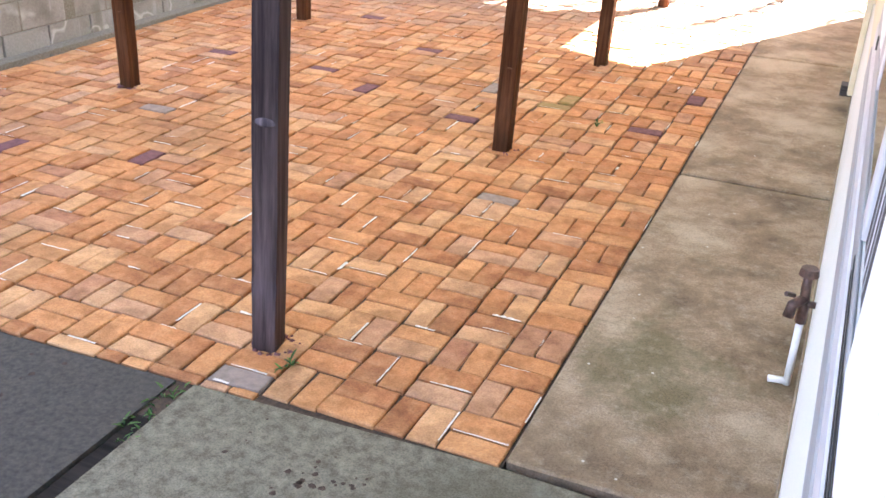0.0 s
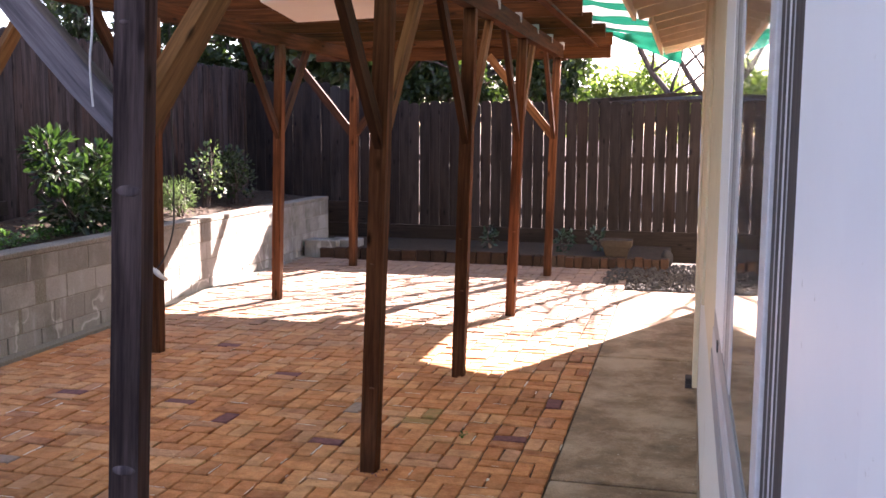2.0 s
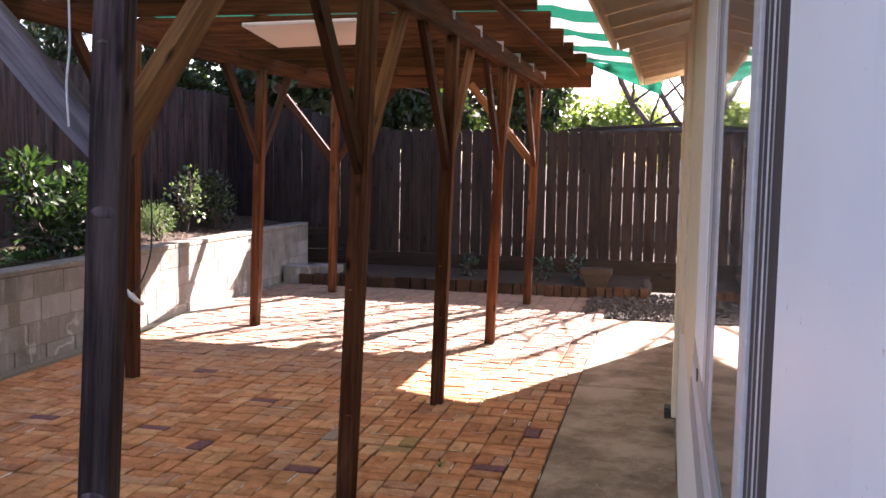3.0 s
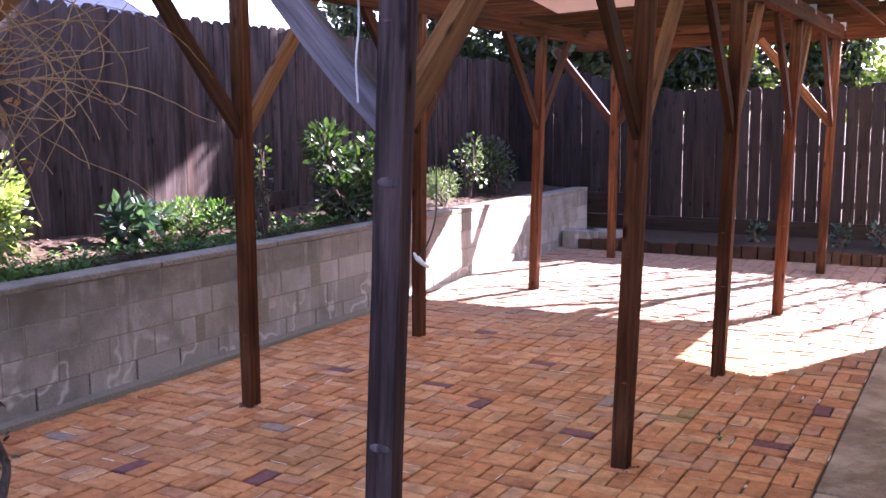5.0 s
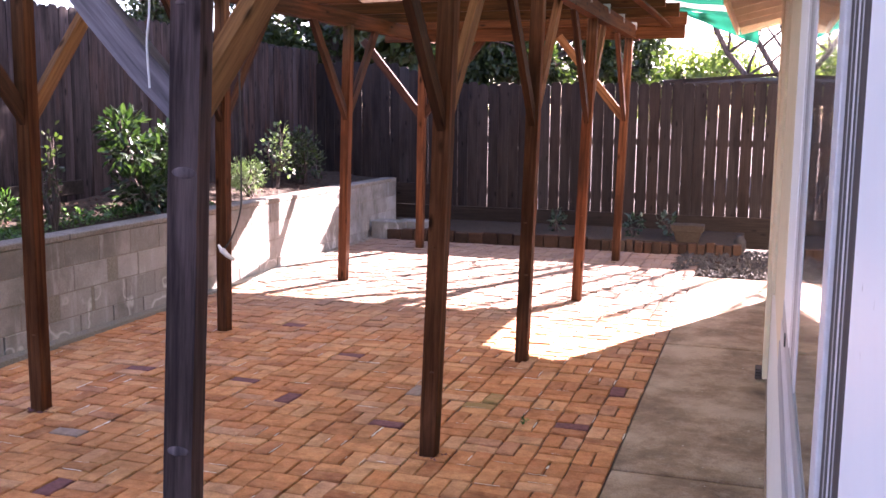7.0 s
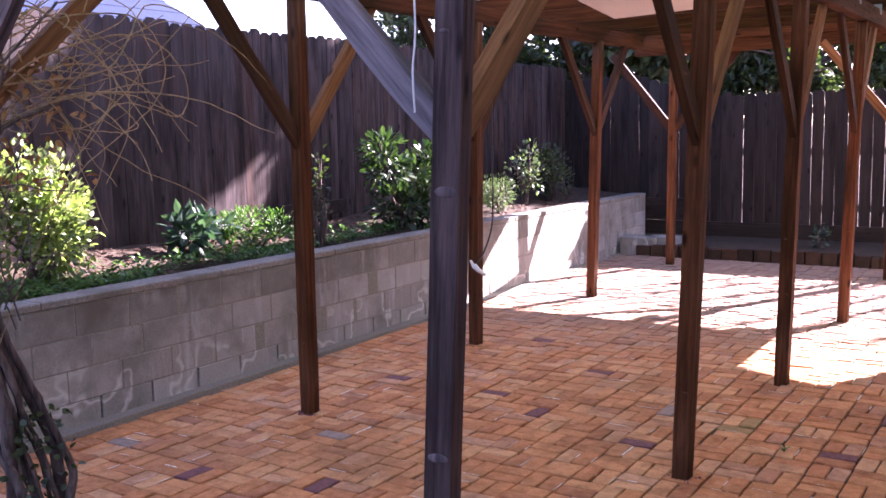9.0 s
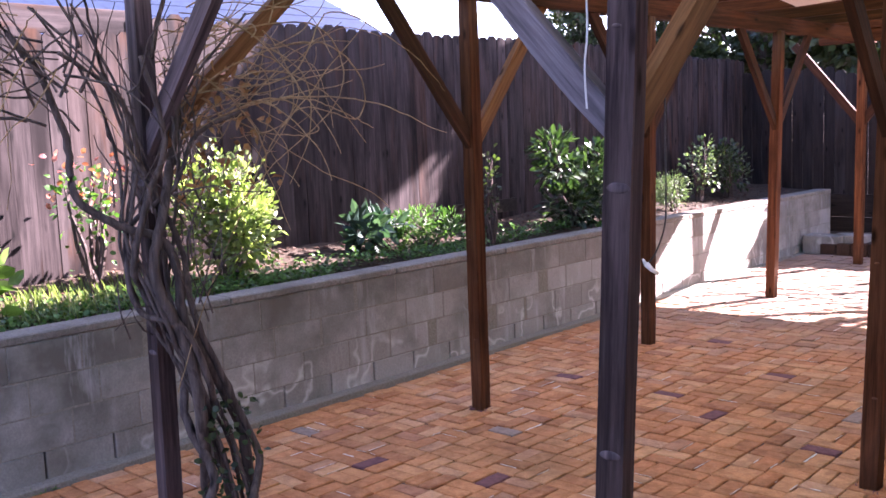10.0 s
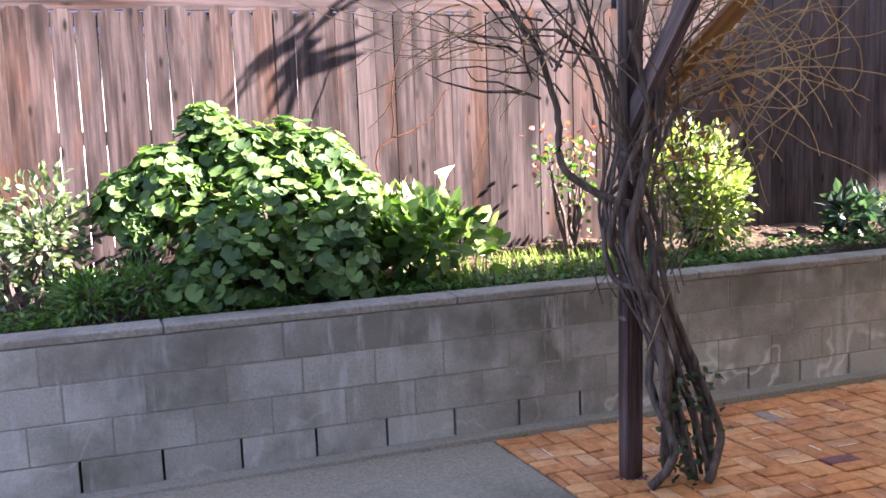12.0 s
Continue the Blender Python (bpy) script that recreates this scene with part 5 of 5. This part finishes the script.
# ---- beyond the fences ----
def tree(name, x, y, trunk_r, z_fork, crowns, n, leaf, material, label, limbs=()):
    t = thing(name, x, y, -.12, label, "tree")
    s = Soup()
    s.tube(smooth_path([Vector((x, y, -.15)), Vector((x + .08, y, z_fork * .5)), Vector((x, y + .05, z_fork))], 5, .02), trunk_r, trunk_r * .7, 10)
    for cx, cy, cz, rx, ry, rz in crowns:
        c = Vector((cx, cy, cz))
        f = Vector((x, y + .05, z_fork - .1))
        s.tube(smooth_path([f, f.lerp(c, .5) + Vector((R(-.2, .2), R(-.2, .2), .2)), c], 5, .02), trunk_r * .55, .03, 7)
        for k in range(7):
            s.tube(smooth_path([c.lerp(f, R(0, .4)), c + Vector((R(-.6, .6) * rx, R(-.6, .6) * ry, R(-.4, .5) * rz)), c + Vector((R(-.9, .9) * rx, R(-.9, .9) * ry, R(-.6, .9) * rz))], 4, .03), .035, .008, 5)
    for a, b2, r in limbs:
        a, b2 = Vector(a), Vector(b2)
        pts = smooth_path([a, a.lerp(b2, .5) + Vector((R(-.1, .1), R(-.1, .1), R(-.25, .25))), b2], 5, .03)
        s.tube(pts, r, r * .35, 6)
        for k in range(7):
            p = random.choice(pts)
            s.tube([p, p + Vector((R(-.5, .5), R(-.3, .3), R(-.4, .5))), p + Vector((R(-1, 1), R(-.4, .4), R(-.7, .8)))], r * .35, .006, 5)
    under(s.link("trunk", VINE, smooth=True), t)
    lf = Soup()
    tot = sum(c[3] * c[4] * c[5] for c in crowns)
    for cx, cy, cz, rx, ry, rz in crowns:
        m = max(6, int(9 + rx * 4))
        cl = [(Vector((cx, cy, cz)) + Vector((d.x * rx, d.y * ry, d.z * rz)) * R(.35, .95)) for d in (rnd_dir() for _ in range(m * 3))]
        for k in range(int(n * rx * ry * rz / tot)):
            c = random.choice(cl)
            d = rnd_dir()
            q = R(.2, 1) * .33 * (rx + ry) / 2
            lf.leaf(c + d * q, rnd_dir(-.2), rnd_dir(1), leaf * R(.6, 1.3), leaf * R(.35, .6), .2)
    under(lf.link("crown", material), t)
    return t


tree("shade_tree", -6.6, 13.4, .26, 4.2, [(-5.0, 12.6, 3.4, 1.0, .9, .95), (-4.15, 12.6, 4.7, 1.1, 1.0, 1.0), (-3.45, 12.5, 5.9, 1.05, 1.1, 1.0), (-3.0, 12.5, 6.75, .75, 1.0, .8), (-1.95, 12.5, 8.45, .4, .7, .4),
                                      (-1.5, 12.5, 8.9, .55, .9, .75), (-1.2, 12.5, 9.7, .3, .8, .7)],
     34000, .2, LEAF_TREE, "tall dark evergreen tree beyond the fence")
tree("corner_hedge", -3.2, 12.2, .07, 1.6, [(-3.55, 12.05, 2.55, .55, .3, .5), (-2.95, 12.0, 2.6, .55, .3, .45), (-2.45, 12.0, 2.45, .4, .3, .3)], 9000, .11, LEAF_TREE, "dense dark hedge just behind the fence")
tree("garden_tree", -.7, 16.2, .10, 1.7, [(-1.2, 16.2, 2.3, .9, .8, .75), (-.2, 16.2, 2.45, .9, .8, .7), (.5, 16.4, 2.1, .6, .6, .5)], 5200, .12, LEAF_LIGHT, "light green sunlit tree behind the fence")
# First three crowns are unseen, added to block sky light from the north.
tree("hedge_tree", -4.6, 14.2, .14, 1.9, [(-3.9, 14.2, 5.0, 1.4, .9, 1.3), (-6.2, 14.0, 5.0, 1.5, .9, 1.3), (-8.2, 13.8, 4.8, 1.4, .9, 1.3), (-4.4, 13.8, 2.9, 1.2, .8, 1.1), (-5.9, 13.6, 3.2, 1.2, .8, 1.3), (-7.4, 13.4, 3.3, 1.1, .8, 1.4), (-2.6, 14.0, 2.9, 1.1, .8, 1.0), (-1.5, 14.4, 2.7, .8, .8, .8)], 44000, .13, LEAF_TREE, "dark green shrubby tree behind the fence, with added unseen upper crowns")
tree("far_tree", -9.3, 12.2, .12, 2.6, [(-9.3, 12.2, 3.7, .9, .9, 1.0)], 1800, .13, LEAF_TREE, "dark tree seen over the side fence")


def bare_tree(name, x, y, label, stems):
    """A leafless tree of several upright wavy stems with side twigs."""
    t = thing(name, x, y, -.12, label, "tree")
    s = Soup()
    s.tube(smooth_path([Vector((x, y, -.15)), Vector((x + .05, y, .7)), Vector((x, y, 1.4))], 5, .02), .11, .08, 9)
    for tx, ty, tz, r in stems:
        a, b = Vector((x, y, 1.25)), Vector((tx, ty, tz))
        pts = smooth_path([a, a.lerp(b, .35) + Vector(((tx - x) * .18, R(-.1, .1), -.1)), a.lerp(b, .7) + Vector(((tx - x) * .12, R(-.15, .15), R(-.1, .1))), b], 7, .02)
        s.tube(pts, r, r * .35, 7)
        for k in range(11):
            i = random.randrange(7, len(pts))
            d = Vector((R(-.8, .8), R(-.4, .4), R(.25, 1))).normalized()
            q = [pts[i]]
            for m in range(5):
                d = (d + Vector((R(-.3, .3), R(-.3, .3), R(-.15, .3)))).normalized()
                q.append(q[-1] + d * R(.12, .26))
            s.tube(q, r * .45, .008, 5)
    under(s.link("trunk", VINE, smooth=True), t)
    return t


bare_tree("bare_tree", 1.7, 12.9, "bare grey-branched tree behind the fence",
          [(-.9, 12.6, 4.6, .058), (-.3, 12.7, 5.2, .055), (.3, 12.6, 5.4, .058), (.9, 12.8, 5.9, .062), (1.5, 12.6, 6.0, .056), (2.1, 12.8, 5.9, .058), (2.8, 12.7, 5.4, .056), (3.5, 12.8, 4.9, .052)])


def neighbour(name, x0, x1, y0, y1, zw, zr, wall_mat, roof_mat, label, along="y"):
    h = thing(name, (x0 + x1) / 2, (y0 + y1) / 2, -.12, label, "house")
    under(link_bm("wall", box_bm(x0, x1, y0, y1, -.12, zw), wall_mat), h)
    n = 7
    for side in (-1, 1):
        for k in range(n):
            s = bmesh.new()
            a, b2 = k / n, (k + 1) / n + .03
            if along == "y":
                xm, half = (x0 + x1) / 2, (x1 - x0) / 2 + .3
                p = [(xm + side * half * (1 - t), zw - .1 + (zr - zw + .1) * t + o) for t, o in ((a, .05), (b2, .03))]
                f = [(p[0][0], y0 - .3, p[0][1]), (p[0][0], y1 + .3, p[0][1]), (p[1][0], y1 + .3, p[1][1]), (p[1][0], y0 - .3, p[1][1])]
            else:
                ym, half = (y0 + y1) / 2, (y1 - y0) / 2 + .3
                p = [(ym + side * half * (1 - t), zw - .1 + (zr - zw + .1) * t + o) for t, o in ((a, .05), (b2, .03))]
                f = [(x0 - .3, p[0][0], p[0][1]), (x1 + .3, p[0][0], p[0][1]), (x1 + .3, p[1][0], p[1][1]), (x0 - .3, p[1][0], p[1][1])]
            lo = [s.verts.new((v[0], v[1], v[2] - .04)) for v in f]
            hi = [s.verts.new(v) for v in f]
            s.faces.new(hi)
            s.faces.new(lo[::-1])
            for q in range(4):
                s.faces.new((lo[q], lo[(q + 1) % 4], hi[(q + 1) % 4], hi[q]))
            bmesh.ops.recalc_face_normals(s, faces=s.faces[:])
            under(link_bm("roof_course", s, roof_mat), h)
    return h


BLUE_ROOF = surface("blue_shingle", [(0.3, (0.005, 0.012, 0.034)), (0.7, (0.014, 0.028, 0.066))], (9, 9, 9), per_piece=[(0, (0.006, 0.014, 0.038)), (1, (0.014, 0.028, 0.062))], speck=0.5)
neighbour("neighbour_house", -17, -11, -3, 9.7, 3.0, 4.6, STUCCO, BLUE_ROOF, "neighbouring house with a blue-grey shingle roof")
neighbour("neighbour_house", .7, 9, 23, 30, 2.7, 4.0, WHITE, WHITE, "pale neighbouring house with a bright roof", "y")
sh2 = thing("shed", -7.9, 10, 0, "neighbour's dark-roofed shed close behind the side fence", "shed")
under(link_bm("roof", bar_bm((-7.9, 8.2, 2.72), (-7.9, 12.4, 2.72), 2.6, .10, .005), ROOF), sh2)
under(link_bm("wall", box_bm(-8.9, -6.8, 8.5, 12.2, -.12, 2.66), FENCE), sh2)
shed = thing("shed", 2, 12.8, 0, "low shed roof with a dark edge behind the fence", "shed")
under(link_bm("roof", bar_bm((-.75, 12.6, 2.23), (4.2, 12.6, 2.33), 1.6, .05, .005), ROOF), shed)
under(timber("fascia", (-.72, 11.56, 2.215), (4.2, 11.56, 2.545), .03, .05, RAIL, .004), shed)
under(timber("tie_beam", (-.68, 11.59, 2.165), (-.68, 13.2, 2.165), .06, .06, RAIL, .004), shed)
for px in (-.4, 1.8, 4.0):
    under(link_bm("post", box_bm(px - .05, px + .05, 13.1, 13.2, -.12, 2.20), FENCE), shed)


# ---- pieces, last ----
for y0, y1, z0, z1 in blocks:
    key = ("block", round(y1 - y0, 2), round(z1 - z0, 2))
    if key not in shared:
        b = box_bm(-.09, 0, -(y1 - y0) / 2, (y1 - y0) / 2, 0, z1 - z0, .004)
        me = bpy.data.meshes.new("block")
        b.to_mesh(me)
        b.free()
        me.materials.append(BLOCK)
        shared[key] = me
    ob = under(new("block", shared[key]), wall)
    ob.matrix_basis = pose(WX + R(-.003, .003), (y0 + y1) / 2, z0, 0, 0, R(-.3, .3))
dark = {}
for key, p, tilt, rot, sm in singles:
    me = shared[key]
    if sm:
        if (key, sm) not in dark:
            dark[key, sm] = me.copy()
            dark[key, sm].materials[0] = sm
        me = dark[key, sm]
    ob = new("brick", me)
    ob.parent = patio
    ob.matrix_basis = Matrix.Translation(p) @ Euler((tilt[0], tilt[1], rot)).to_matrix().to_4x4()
